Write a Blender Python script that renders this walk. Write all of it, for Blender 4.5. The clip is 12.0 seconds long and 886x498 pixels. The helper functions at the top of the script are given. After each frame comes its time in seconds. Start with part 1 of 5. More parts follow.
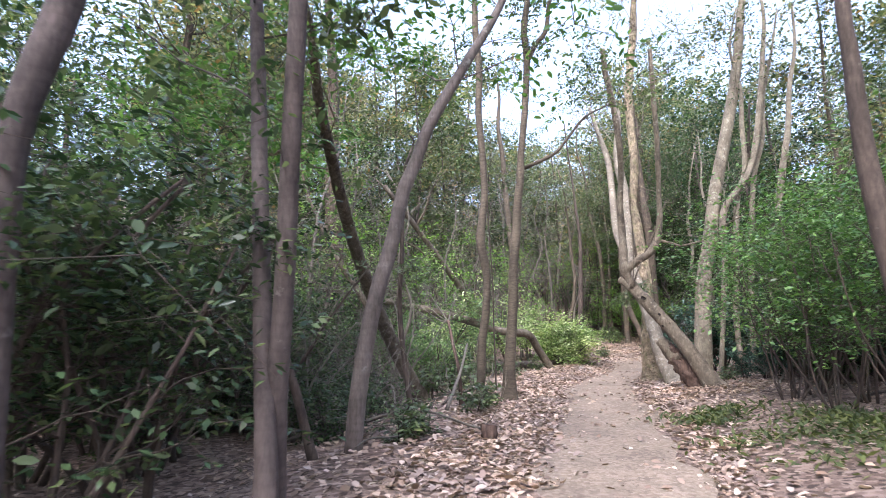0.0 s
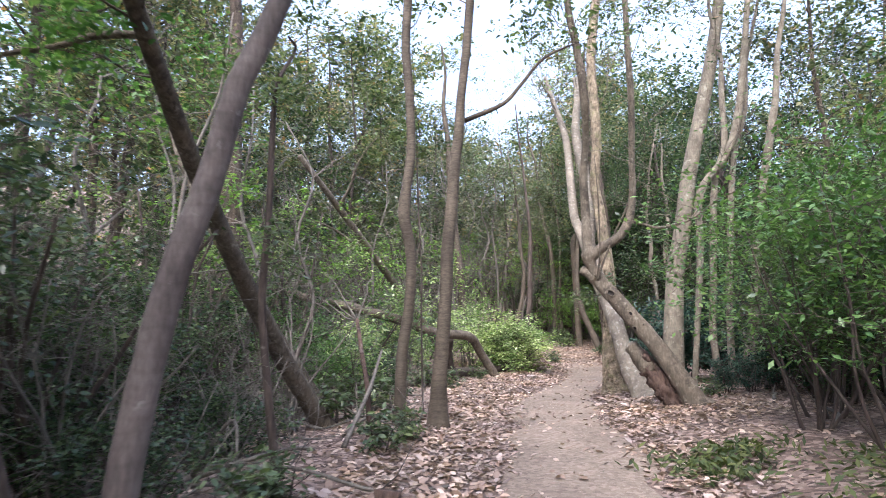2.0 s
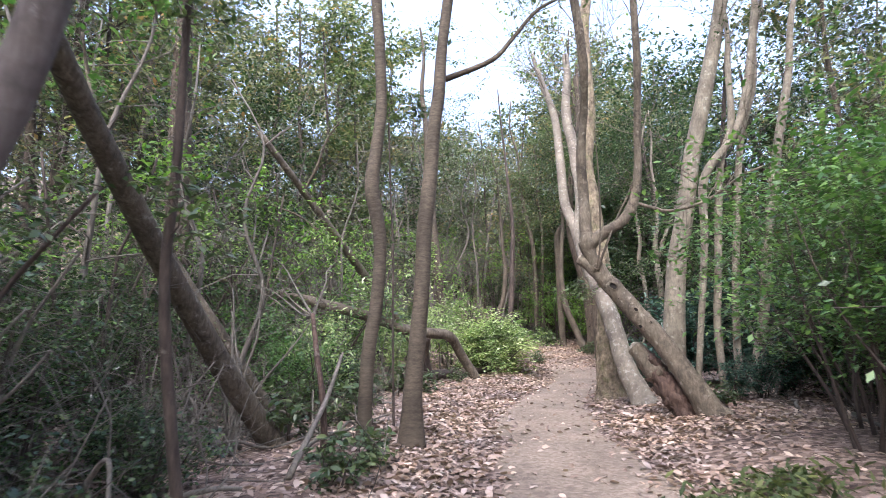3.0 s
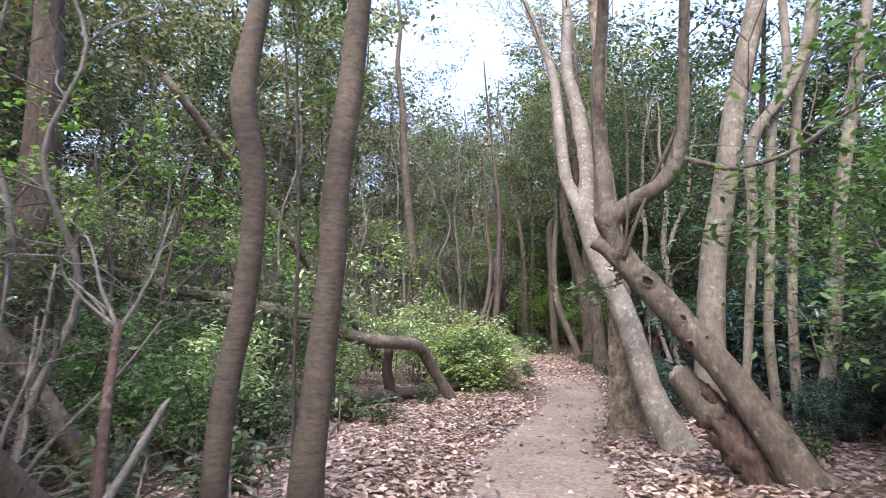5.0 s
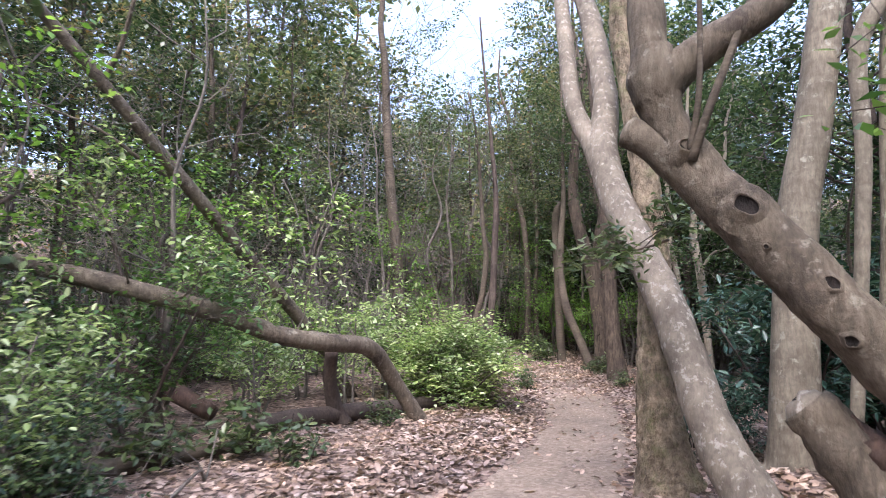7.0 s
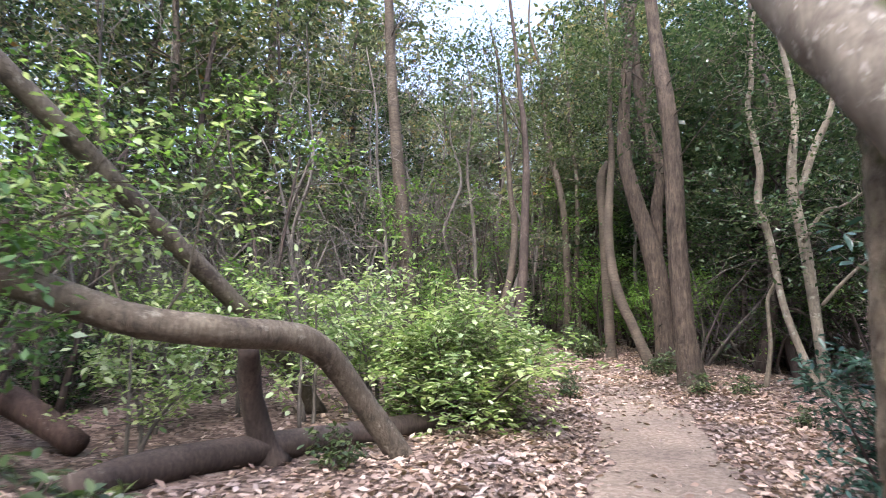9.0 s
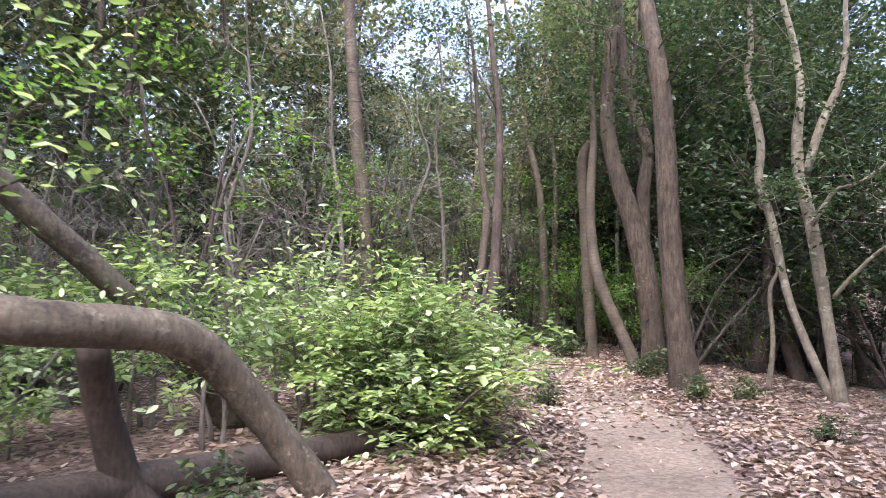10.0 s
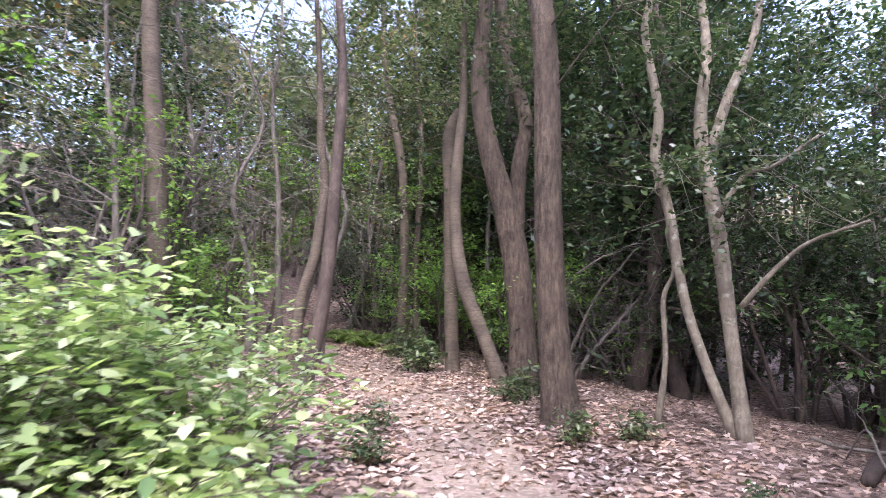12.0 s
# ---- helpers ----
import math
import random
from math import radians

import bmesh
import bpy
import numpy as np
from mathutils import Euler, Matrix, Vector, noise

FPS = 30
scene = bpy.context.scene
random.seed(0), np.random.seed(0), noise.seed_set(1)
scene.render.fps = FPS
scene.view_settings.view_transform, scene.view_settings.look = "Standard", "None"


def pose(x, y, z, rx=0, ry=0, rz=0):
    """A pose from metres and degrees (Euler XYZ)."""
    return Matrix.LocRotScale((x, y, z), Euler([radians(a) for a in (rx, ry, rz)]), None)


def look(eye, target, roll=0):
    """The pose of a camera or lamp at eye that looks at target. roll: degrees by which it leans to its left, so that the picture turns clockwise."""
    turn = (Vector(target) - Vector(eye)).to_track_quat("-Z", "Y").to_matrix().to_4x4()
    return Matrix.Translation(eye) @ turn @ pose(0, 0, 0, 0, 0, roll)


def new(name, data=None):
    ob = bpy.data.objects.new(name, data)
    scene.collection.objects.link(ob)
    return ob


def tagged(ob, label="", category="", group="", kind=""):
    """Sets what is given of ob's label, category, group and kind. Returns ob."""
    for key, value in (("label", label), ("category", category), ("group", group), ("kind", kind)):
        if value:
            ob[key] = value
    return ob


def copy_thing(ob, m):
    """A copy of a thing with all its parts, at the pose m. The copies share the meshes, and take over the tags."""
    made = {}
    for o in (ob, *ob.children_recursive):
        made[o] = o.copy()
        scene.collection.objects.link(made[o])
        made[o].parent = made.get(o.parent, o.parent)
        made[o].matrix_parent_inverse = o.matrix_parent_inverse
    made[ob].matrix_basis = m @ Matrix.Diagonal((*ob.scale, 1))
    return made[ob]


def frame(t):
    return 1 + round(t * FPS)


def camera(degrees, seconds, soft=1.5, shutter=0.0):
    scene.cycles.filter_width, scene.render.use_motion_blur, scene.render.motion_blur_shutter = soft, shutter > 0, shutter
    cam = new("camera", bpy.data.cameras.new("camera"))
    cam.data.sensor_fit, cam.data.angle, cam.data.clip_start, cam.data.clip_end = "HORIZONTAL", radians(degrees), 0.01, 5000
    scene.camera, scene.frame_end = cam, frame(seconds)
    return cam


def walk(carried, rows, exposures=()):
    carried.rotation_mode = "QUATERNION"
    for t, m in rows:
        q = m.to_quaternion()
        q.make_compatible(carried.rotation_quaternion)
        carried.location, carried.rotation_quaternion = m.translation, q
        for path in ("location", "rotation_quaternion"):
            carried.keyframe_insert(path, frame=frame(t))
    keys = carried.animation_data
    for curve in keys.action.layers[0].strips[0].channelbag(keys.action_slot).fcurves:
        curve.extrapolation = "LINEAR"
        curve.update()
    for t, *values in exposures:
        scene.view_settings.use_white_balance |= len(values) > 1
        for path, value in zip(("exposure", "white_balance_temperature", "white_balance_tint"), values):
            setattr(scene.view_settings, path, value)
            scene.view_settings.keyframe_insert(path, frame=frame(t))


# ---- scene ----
cam = camera(72.8, 12.0, soft=0.7, shutter=0.4)
EXPOSURE, KELVIN = 1.95, 5650.0
PATH = [
    (0, (-0.176, -0.504, 1.108), (-0.136, 1.477, 1.383), -0.8),
    (0.5, (-0.003, 0.274, 1.153), (0.029, 2.255, 1.423), -0.7),
    (1, (0.211, 0.877, 1.147), (0.323, 2.855, 1.421), -0.7),
    (1.5, (0.245, 1.489, 1.131), (0.386, 3.465, 1.401), -0.5),
    (2, (0.373, 2.13, 1.128), (0.582, 4.1, 1.403), -0.4),
    (2.5, (0.494, 2.727, 1.149), (0.771, 4.688, 1.43), -0.4),
    (2.7, (0.495, 3.011, 1.109), (0.778, 4.972, 1.381), -0.3),
    (4.3, (1.032, 5.283, 1.321), (1.31, 7.245, 1.587), -0.2),
    (4.5, (1.087, 5.484, 1.279), (1.392, 7.443, 1.542), -0.0),
    (5, (1.296, 6.177, 1.272), (1.618, 8.133, 1.543), 0.1),
    (5.5, (1.449, 6.898, 1.306), (1.765, 8.853, 1.582), 0.5),
    (6, (1.621, 7.498, 1.25), (1.955, 9.45, 1.533), 0.6),
    (6.5, (1.951, 8.258, 1.128), (2.246, 10.215, 1.417), 0.8),
    (7, (2.374, 8.924, 1.171), (2.664, 10.881, 1.459), 0.7),
    (7.2, (2.522, 9.176, 1.219), (2.816, 11.132, 1.514), 0.7),
    (8.8, (3.163, 11.673, 1.063), (3.374, 13.643, 1.335), 0.1),
    (9, (3.24, 12.072, 1.092), (3.412, 14.045, 1.366), 0.4),
    (9.5, (3.562, 12.841, 1.105), (3.771, 14.812, 1.367), 0.2),
    (10, (3.62, 13.462, 1.056), (3.87, 15.428, 1.325), 0.4),
    (10.5, (3.877, 14.077, 1.129), (4.168, 16.039, 1.389), 0.6),
    (11, (4.161, 14.651, 1.156), (4.653, 16.571, 1.424), 0.9),
    (11.5, (4.535, 15.243, 1.184), (5.074, 17.15, 1.452), 1.1),
    (12, (4.803, 15.788, 1.305), (5.434, 17.669, 1.556), 0.9),
]
walk(cam, [(t, look(eye, target, roll)) for t, eye, target, roll in PATH], exposures=[(0.0, EXPOSURE + 0.2, KELVIN - 150, 14.0), (2.5, EXPOSURE + 0.1, KELVIN - 150, 14.0), (4.5, EXPOSURE + 0.04, KELVIN - 170, 16.0), (6.5, EXPOSURE - 0.06, KELVIN - 150, 18.0), (9.0, EXPOSURE + 0.18, KELVIN - 100, 15.0), (12.0, EXPOSURE + 0.36, KELVIN - 280, 24.0)])

# ---- sky and sun ----
SUN_ELEVATION, SUN_TURN = 48.0, 205.0
world = bpy.data.worlds.new("sky")
scene.world = world
world.use_nodes = True
sky = world.node_tree.nodes.new("ShaderNodeTexSky")
sky.sky_type, sky.sun_disc = "NISHITA", False
sky.sun_elevation, sky.sun_rotation = radians(SUN_ELEVATION), radians(SUN_TURN)
sky.air_density, sky.dust_density, sky.ozone_density = 1.0, 7.0, 1.0
background = world.node_tree.nodes["Background"]
background.inputs["Strength"].default_value = 0.15
cloud = world.node_tree.nodes.new("ShaderNodeMix")
cloud.data_type, cloud.blend_type = "RGBA", "ADD"
cloud.inputs[0].default_value, cloud.inputs[7].default_value = 1.0, (0.95, 0.98, 1.1, 1)  # thin white cloud
world.node_tree.links.new(sky.outputs[0], cloud.inputs[6])
world.node_tree.links.new(cloud.outputs[2], background.inputs["Color"])
sun = new("sun", bpy.data.lights.new("sun", "SUN"))
sun.data.energy, sun.data.angle, sun.data.color = 0.6, radians(25), (1.0, 0.95, 0.88)
a, e = radians(SUN_TURN), radians(SUN_ELEVATION)
sun.matrix_world = look(Vector((math.sin(a) * math.cos(e), math.cos(a) * math.cos(e), math.sin(e))) * 50, (0, 0, 0))

# ---- shape of the ground ----
TRACK = [(-30, -4.0), (-8, -1.3), (-3, -0.4), (0, 0.35), (4.1, 1.25), (6.5, 1.9), (11.1, 2.95), (14.5, 4.15), (16.4, 5.3),
         (19.5, 6.6), (22.3, 7.0), (24.1, 6.9), (26.4, 6.75), (29, 6.2), (33, 4.6), (40, 2.0)]


def track_x(y):
    ys, xs = [p[0] for p in TRACK], [p[1] for p in TRACK]
    return sum(np.interp(np.asarray(y, float) + k, ys, xs) for k in (-1.2, -0.6, 0, 0.6, 1.2)) / 5


def ground_z(x, y):
    x, y = np.asarray(x, float), np.asarray(y, float)
    side = x - track_x(y)
    z = -0.1 + 0.09 * np.maximum(0, y - 18.5) + 0.10 * np.maximum(0, y - 30)
    z = z + 0.17 * np.clip((side - 0.9) / 1.4, 0, 1) * np.clip((18 - y) / 4, 0, 1)
    z = z - 0.10 * np.clip((x - 9.6) / 1.0, 0, 40) * np.clip((40 - y) / 15, 0, 1) * np.clip((y - 15) / 4, 0, 1)
    z = z + 0.10 * np.clip((-side - 0.8) / 0.8, 0, 1) - 0.16 * np.clip((-side - 2.2) / 1.5, 0, 1) * np.clip((16 - y) / 4, 0, 1)
    rough = np.clip((np.abs(side) - 0.4) / 1.2, 0.15, 1)
    z = z + rough * (0.03 * np.sin(1.9 * x + 0.7 * y) * np.sin(1.3 * y - 0.6 * x) + 0.015 * np.sin(5.1 * x + 2.0) * np.sin(4.3 * y))
    far = np.maximum(0, np.hypot(x - 4, y - 15) - 32)
    return np.minimum(z, 14) + 0.16 * np.minimum(far, 70)


# ---- mesh tools ----
def shade(me, flat=False):
    me.polygons.foreach_set("use_smooth", [not flat] * len(me.polygons))
    me.update()
    return me


class Geo:
    """Vertices and faces of one mesh, in the world."""

    def __init__(self):
        self.v, self.f, self.arrays = [], [], []

    def tube(self, pts, sides=8, wobble=0.0, rng=random, cap=True, lump=0.0, knobs=6.0):
        start, count = len(self.v), len(pts)
        side = None
        for i, (x, y, z, r) in enumerate(pts):
            p = Vector((x, y, z))
            before, after = Vector(pts[max(i - 1, 0)][:3]), Vector(pts[min(i + 1, count - 1)][:3])
            d = (after - before).normalized() if (after - before).length > 1e-6 else Vector((0, 0, 1))
            if side is None:
                side = d.orthogonal().normalized()
            side = (side - d * side.dot(d)).normalized()
            up = d.cross(side)
            for k in range(sides):
                q = math.tau * k / sides
                rr = r * (1 + wobble * rng.uniform(-1, 1))
                out = side * math.cos(q) + up * math.sin(q)
                if lump:
                    at = p + out * r
                    rr *= 1 + lump * (noise.noise(at * knobs) + 0.5 * noise.noise(at * knobs * 2.7 + Vector((7, 3, 1))))
                self.v.append(p + out * rr)
        for i in range(count - 1):
            for k in range(sides):
                a0, b0 = start + i * sides + k, start + i * sides + (k + 1) % sides
                self.f.append((a0, b0, b0 + sides, a0 + sides))
        if cap:
            last = start + (count - 1) * sides
            self.f.append(tuple(range(last, last + sides)))
            self.f.append(tuple(range(start + sides - 1, start - 1, -1)))
        return self

    def mesh(self, name, origin):
        me = bpy.data.meshes.new(name)
        if self.arrays:
            v = np.concatenate([a for a, _ in self.arrays]) - np.array(origin)
            off, fs = 0, []
            for va, fa in self.arrays:
                fs.append(fa + off)
                off += len(va)
            f = np.concatenate(fs)
            me.vertices.add(len(v))
            me.vertices.foreach_set("co", v.astype(np.float32).ravel())
            me.loops.add(f.size)
            me.loops.foreach_set("vertex_index", f.astype(np.int32).ravel())
            me.polygons.add(len(f))
            me.polygons.foreach_set("loop_start", np.arange(0, f.size, f.shape[1], dtype=np.int32))
            me.update(calc_edges=True)
            return me
        o = Vector(origin)
        me.from_pydata([Vector(p) - o for p in self.v], [], self.f)
        return shade(me)


def part(name, geo, material, parent, label=""):
    origin = parent.matrix_world.translation if parent else (0, 0, 0)
    if parent and parent.parent:
        origin = parent.parent.location
    elif parent:
        origin = parent.location
    ob = new(name, geo.mesh(name, origin))
    ob.data.materials.append(material)
    ob.parent = parent
    return tagged(ob, label)


def thing(name, where, label, category, group="", kind=""):
    ob = new(name)
    ob.location = where
    ob.empty_display_size = 0.2
    return tagged(ob, label, category, group, kind)


def bend(pts, per=5):
    """A smooth line through rows of x, y, z, r."""
    p = [np.array(q, float) for q in pts]
    p = [2 * p[0] - p[1], *p, 2 * p[-1] - p[-2]]
    out = []
    for i in range(1, len(p) - 2):
        for k in range(per):
            u = k / per
            out.append(0.5 * (2 * p[i] + (p[i + 1] - p[i - 1]) * u + (2 * p[i - 1] - 5 * p[i] + 4 * p[i + 1] - p[i + 2]) * u * u
                              + (3 * p[i] - p[i - 1] - 3 * p[i + 1] + p[i + 2]) * u ** 3))
    out.append(p[-2])
    return [(q[0], q[1], q[2], max(q[3], 0.003)) for q in out]


def leaf_arrays(rng, at, length, width, droop=0.5, fold=0.25, two=False, tilt=0.5):
    """Leaves at the rows of `at`: a blade on either side of the rib, or one plain blade."""
    n = len(at)
    turn = rng.uniform(0, math.tau, n)
    dip = rng.normal(-0.25 * droop, 0.9 * tilt, n)
    roll = rng.normal(0, 1.1 * tilt, n)
    size = rng.uniform(0.65, 1.25, n)[:, None]
    d = np.stack([np.cos(turn) * np.cos(dip), np.sin(turn) * np.cos(dip), np.sin(dip)], 1)
    s = np.stack([-np.sin(turn), np.cos(turn), np.zeros(n)], 1)
    u = np.cross(d, s)
    s2 = s * np.cos(roll)[:, None] + u * np.sin(roll)[:, None]
    u2 = np.cross(d, s2)
    tip = at + d * length * size - u2 * length * size * 0.12
    base = np.arange(n)[:, None]
    if two:
        bow = rng.uniform(-0.2, 1.0, n)[:, None] * fold * width
        wide = width * 0.5 * rng.uniform(0.8, 1.15, n)[:, None]
        rib = at + d * length * 0.5 * size - u2 * bow * size

        def edge(u, k):
            return at + (d * length * u + s2 * wide * k + u2 * bow * 0.4) * size

        v = np.stack([at, tip, rib, edge(0.27, 0.8), edge(0.66, 0.85), edge(0.27, -0.8), edge(0.66, -0.85)], 1).reshape(-1, 3)
        f = np.concatenate([base * 7 + np.array([[0, 2, 1, 4, 3]]), base * 7 + np.array([[0, 5, 6, 1, 2]])])
    else:
        left = at + d * length * 0.45 * size + s2 * width * 0.5 * size
        right = at + d * length * 0.45 * size - s2 * width * 0.5 * size
        v = np.stack([at, left, tip, right], 1).reshape(-1, 3)
        f = base * 4 + np.array([[0, 3, 2, 1]])
    return v, f


def spray(rng, tips, each, spread, length, width, two=False, flat=0.36, tilt=0.42):
    tips = np.array(tips, float).reshape(-1, 3)
    at = np.repeat(tips, each, 0)
    at = at + rng.normal(0, 1, at.shape) * np.array([spread, spread, spread * flat])
    geo = Geo()
    geo.arrays.append(leaf_arrays(rng, at, length, width, two=two, tilt=tilt))
    return geo


def grow(geo, rng, start, way, length, radius, level, tips, lift=0.15, sides=4, kids=2, crook=0.25):
    """A branch with its side branches; the ends are gathered in tips."""
    p, d = np.array(start, float), np.array(way, float) / np.linalg.norm(way)
    steps = 4 if level else 2
    rows = [(*p, radius)]
    for i in range(steps):
        d = d + rng.normal(0, crook, 3) + np.array([0, 0, lift * 0.5])
        d = d / np.linalg.norm(d)
        before, p = p, p + d * length / steps
        rows.append((*p, max(radius * (1 - (i + 1) / steps * 0.8), 0.0025)))
        if level == 0:
            tips.extend((tuple((before + p) / 2), tuple(p)))
        elif i >= 1:
            for _ in range(kids):
                if rng.random() < 0.7:
                    side = rng.normal(0, 1, 3)
                    side = side - d * side.dot(d)
                    side = side / (np.linalg.norm(side) + 1e-6)
                    grow(geo, rng, p, d * 0.6 + side * 0.8, length * rng.uniform(0.35, 0.62), radius * 0.5, level - 1, tips, lift, 3, kids, crook)
    geo.tube(rows if level else rows[::2], 3 if radius < 0.02 else sides, cap=False)


# ---- materials ----
def material(name, rough=0.8):
    m = bpy.data.materials.new(name)
    m.use_nodes = True
    t = m.node_tree
    return m, t, t.nodes["Principled BSDF"], t.nodes["Material Output"]


def node(t, kind, **values):
    n = t.nodes.new(kind)
    for key, value in values.items():
        n.inputs[key].default_value = value
    return n


def ramp(t, stops):
    n = t.nodes.new("ShaderNodeValToRGB")
    n.color_ramp.elements[0].position, n.color_ramp.elements[0].color = stops[0][0], (*stops[0][1], 1)
    n.color_ramp.elements[1].position, n.color_ramp.elements[1].color = stops[-1][0], (*stops[-1][1], 1)
    for p, c in stops[1:-1]:
        n.color_ramp.elements.new(p).color = (*c, 1)
    return n


def mix(t, factor, one, two, blend="MIX"):
    n = t.nodes.new("ShaderNodeMix")
    n.data_type, n.blend_type = "RGBA", blend
    for socket, value in ((n.inputs[0], factor), (n.inputs[6], one), (n.inputs[7], two)):
        if isinstance(value, bpy.types.NodeSocket):
            t.links.new(value, socket)
        elif isinstance(value, tuple):
            socket.default_value = (*value, 1)
        else:
            socket.default_value = value
    return n.outputs[2]


def bark(name, dark, light, patch=None, patch_at=0.62, stretch=0.25, scale=9.0, bump=0.5, rings=0.0, moss=0.0, rough=0.85, deep=0.03, scars=0.0, spots_scale=7.0):
    m, t, p, out = material(name)
    L = t.links.new
    co = t.nodes.new("ShaderNodeTexCoord")
    mp = node(t, "ShaderNodeMapping")
    mp.inputs["Scale"].default_value = (1, 1, stretch)
    L(co.outputs["Object"], mp.inputs[0])
    grain = node(t, "ShaderNodeTexNoise", Scale=scale * 4, Detail=8.0, Roughness=0.7)
    L(mp.outputs[0], grain.inputs["Vector"])
    big = node(t, "ShaderNodeTexNoise", Scale=3.1, Detail=4.0, Roughness=0.6)
    L(co.outputs["Object"], big.inputs["Vector"])
    c = ramp(t, [(0.3, dark), (0.7, light)])
    L(grain.outputs[0], c.inputs[0])
    c2 = ramp(t, [(0.35, (0.55, 0.52, 0.5)), (0.65, (1.15, 1.1, 1.05))])
    L(big.outputs[0], c2.inputs[0])
    colour = mix(t, 0.8, c.outputs[0], c2.outputs[0], "MULTIPLY")
    lumps = node(t, "ShaderNodeTexNoise", Scale=16.0, Detail=3.0, Roughness=0.55)
    L(co.outputs["Object"], lumps.inputs["Vector"])
    height = mix(t, 0.32, grain.outputs["Color"], lumps.outputs["Color"])
    if patch:
        spots = node(t, "ShaderNodeTexNoise", Scale=spots_scale, Detail=6.0, Roughness=0.65)
        L(co.outputs["Object"], spots.inputs["Vector"])
        s = ramp(t, [(patch_at - 0.04, (0, 0, 0)), (patch_at + 0.04, (1, 1, 1))])
        L(spots.outputs[0], s.inputs[0])
        colour = mix(t, s.outputs[0], colour, patch)
    if rings:
        wave = node(t, "ShaderNodeTexWave", Scale=4.2, Distortion=3.5, Detail=3.0)
        wave.bands_direction = "Z"
        wave.inputs["Detail Scale"].default_value = 1.6
        L(co.outputs["Object"], wave.inputs["Vector"])
        w = ramp(t, [(0.05, (0.62, 0.6, 0.58)), (0.35, (1, 1, 1))])
        L(wave.outputs[0], w.inputs[0])
        colour = mix(t, rings, colour, w.outputs[0], "MULTIPLY")
    if moss:
        green = node(t, "ShaderNodeTexNoise", Scale=5.0, Detail=7.0, Roughness=0.75)
        L(co.outputs["Object"], green.inputs["Vector"])
        s = ramp(t, [(0.5, (0, 0, 0)), (0.72, (moss, moss, moss))])
        L(green.outputs[0], s.inputs[0])
        colour = mix(t, s.outputs[0], colour, (0.10, 0.12, 0.035))
    if scars:
        blots = node(t, "ShaderNodeTexNoise", Scale=13.0, Detail=5.0, Roughness=0.6, Distortion=0.6)
        L(co.outputs["Object"], blots.inputs["Vector"])
        wide = node(t, "ShaderNodeTexNoise", Scale=2.3, Detail=2.0)
        L(co.outputs["Object"], wide.inputs["Vector"])
        s = ramp(t, [(0.42, (1, 1, 1)), (0.54, (0, 0, 0))])
        L(blots.outputs[0], s.inputs[0])
        s2 = ramp(t, [(0.4, (0.15, 0.15, 0.15)), (0.6, (scars, scars, scars))])
        L(wide.outputs[0], s2.inputs[0])
        spread = mix(t, 1.0, s.outputs[0], s2.outputs[0], "MULTIPLY")
        colour = mix(t, spread, colour, (0.04, 0.03, 0.024))
        height = mix(t, 0.35, height, blots.outputs["Color"])
    L(colour, p.inputs["Base Color"])
    p.inputs["Roughness"].default_value = rough
    p.inputs["Specular IOR Level"].default_value = 0.25
    b = node(t, "ShaderNodeBump", Strength=bump, Distance=deep)
    L(height, b.inputs["Height"])
    L(b.outputs[0], p.inputs["Normal"])
    return m


def foliage(name, dark, mid, light, rough=0.42, through_light=0.35, brown=0.0):
    m, t, p, out = material(name)
    L = t.links.new
    g = t.nodes.new("ShaderNodeNewGeometry")
    stops = [(0.0, dark), (0.55, mid), (0.95 - brown, light)]
    if brown:
        stops.append((1.0, (0.30, 0.17, 0.07)))
    c = ramp(t, stops)
    L(g.outputs["Random Per Island"], c.inputs[0])
    co = t.nodes.new("ShaderNodeTexCoord")
    big = node(t, "ShaderNodeTexNoise", Scale=1.3, Detail=2.0)
    L(co.outputs["Object"], big.inputs["Vector"])
    c2 = ramp(t, [(0.35, (0.7, 0.72, 0.75)), (0.65, (1.2, 1.15, 1.0))])
    L(big.outputs[0], c2.inputs[0])
    colour = mix(t, 0.9, c.outputs[0], c2.outputs[0], "MULTIPLY")
    L(colour, p.inputs["Base Color"])
    p.inputs["Roughness"].default_value = rough
    tr = node(t, "ShaderNodeBsdfTranslucent")
    warm = mix(t, 1.0, colour, (1.25, 1.3, 0.8), "MULTIPLY")
    L(warm, tr.inputs["Color"])
    s = node(t, "ShaderNodeMixShader", Fac=through_light)
    L(p.outputs[0], s.inputs[1])
    L(tr.outputs[0], s.inputs[2])
    L(s.outputs[0], out.inputs[0])
    return m


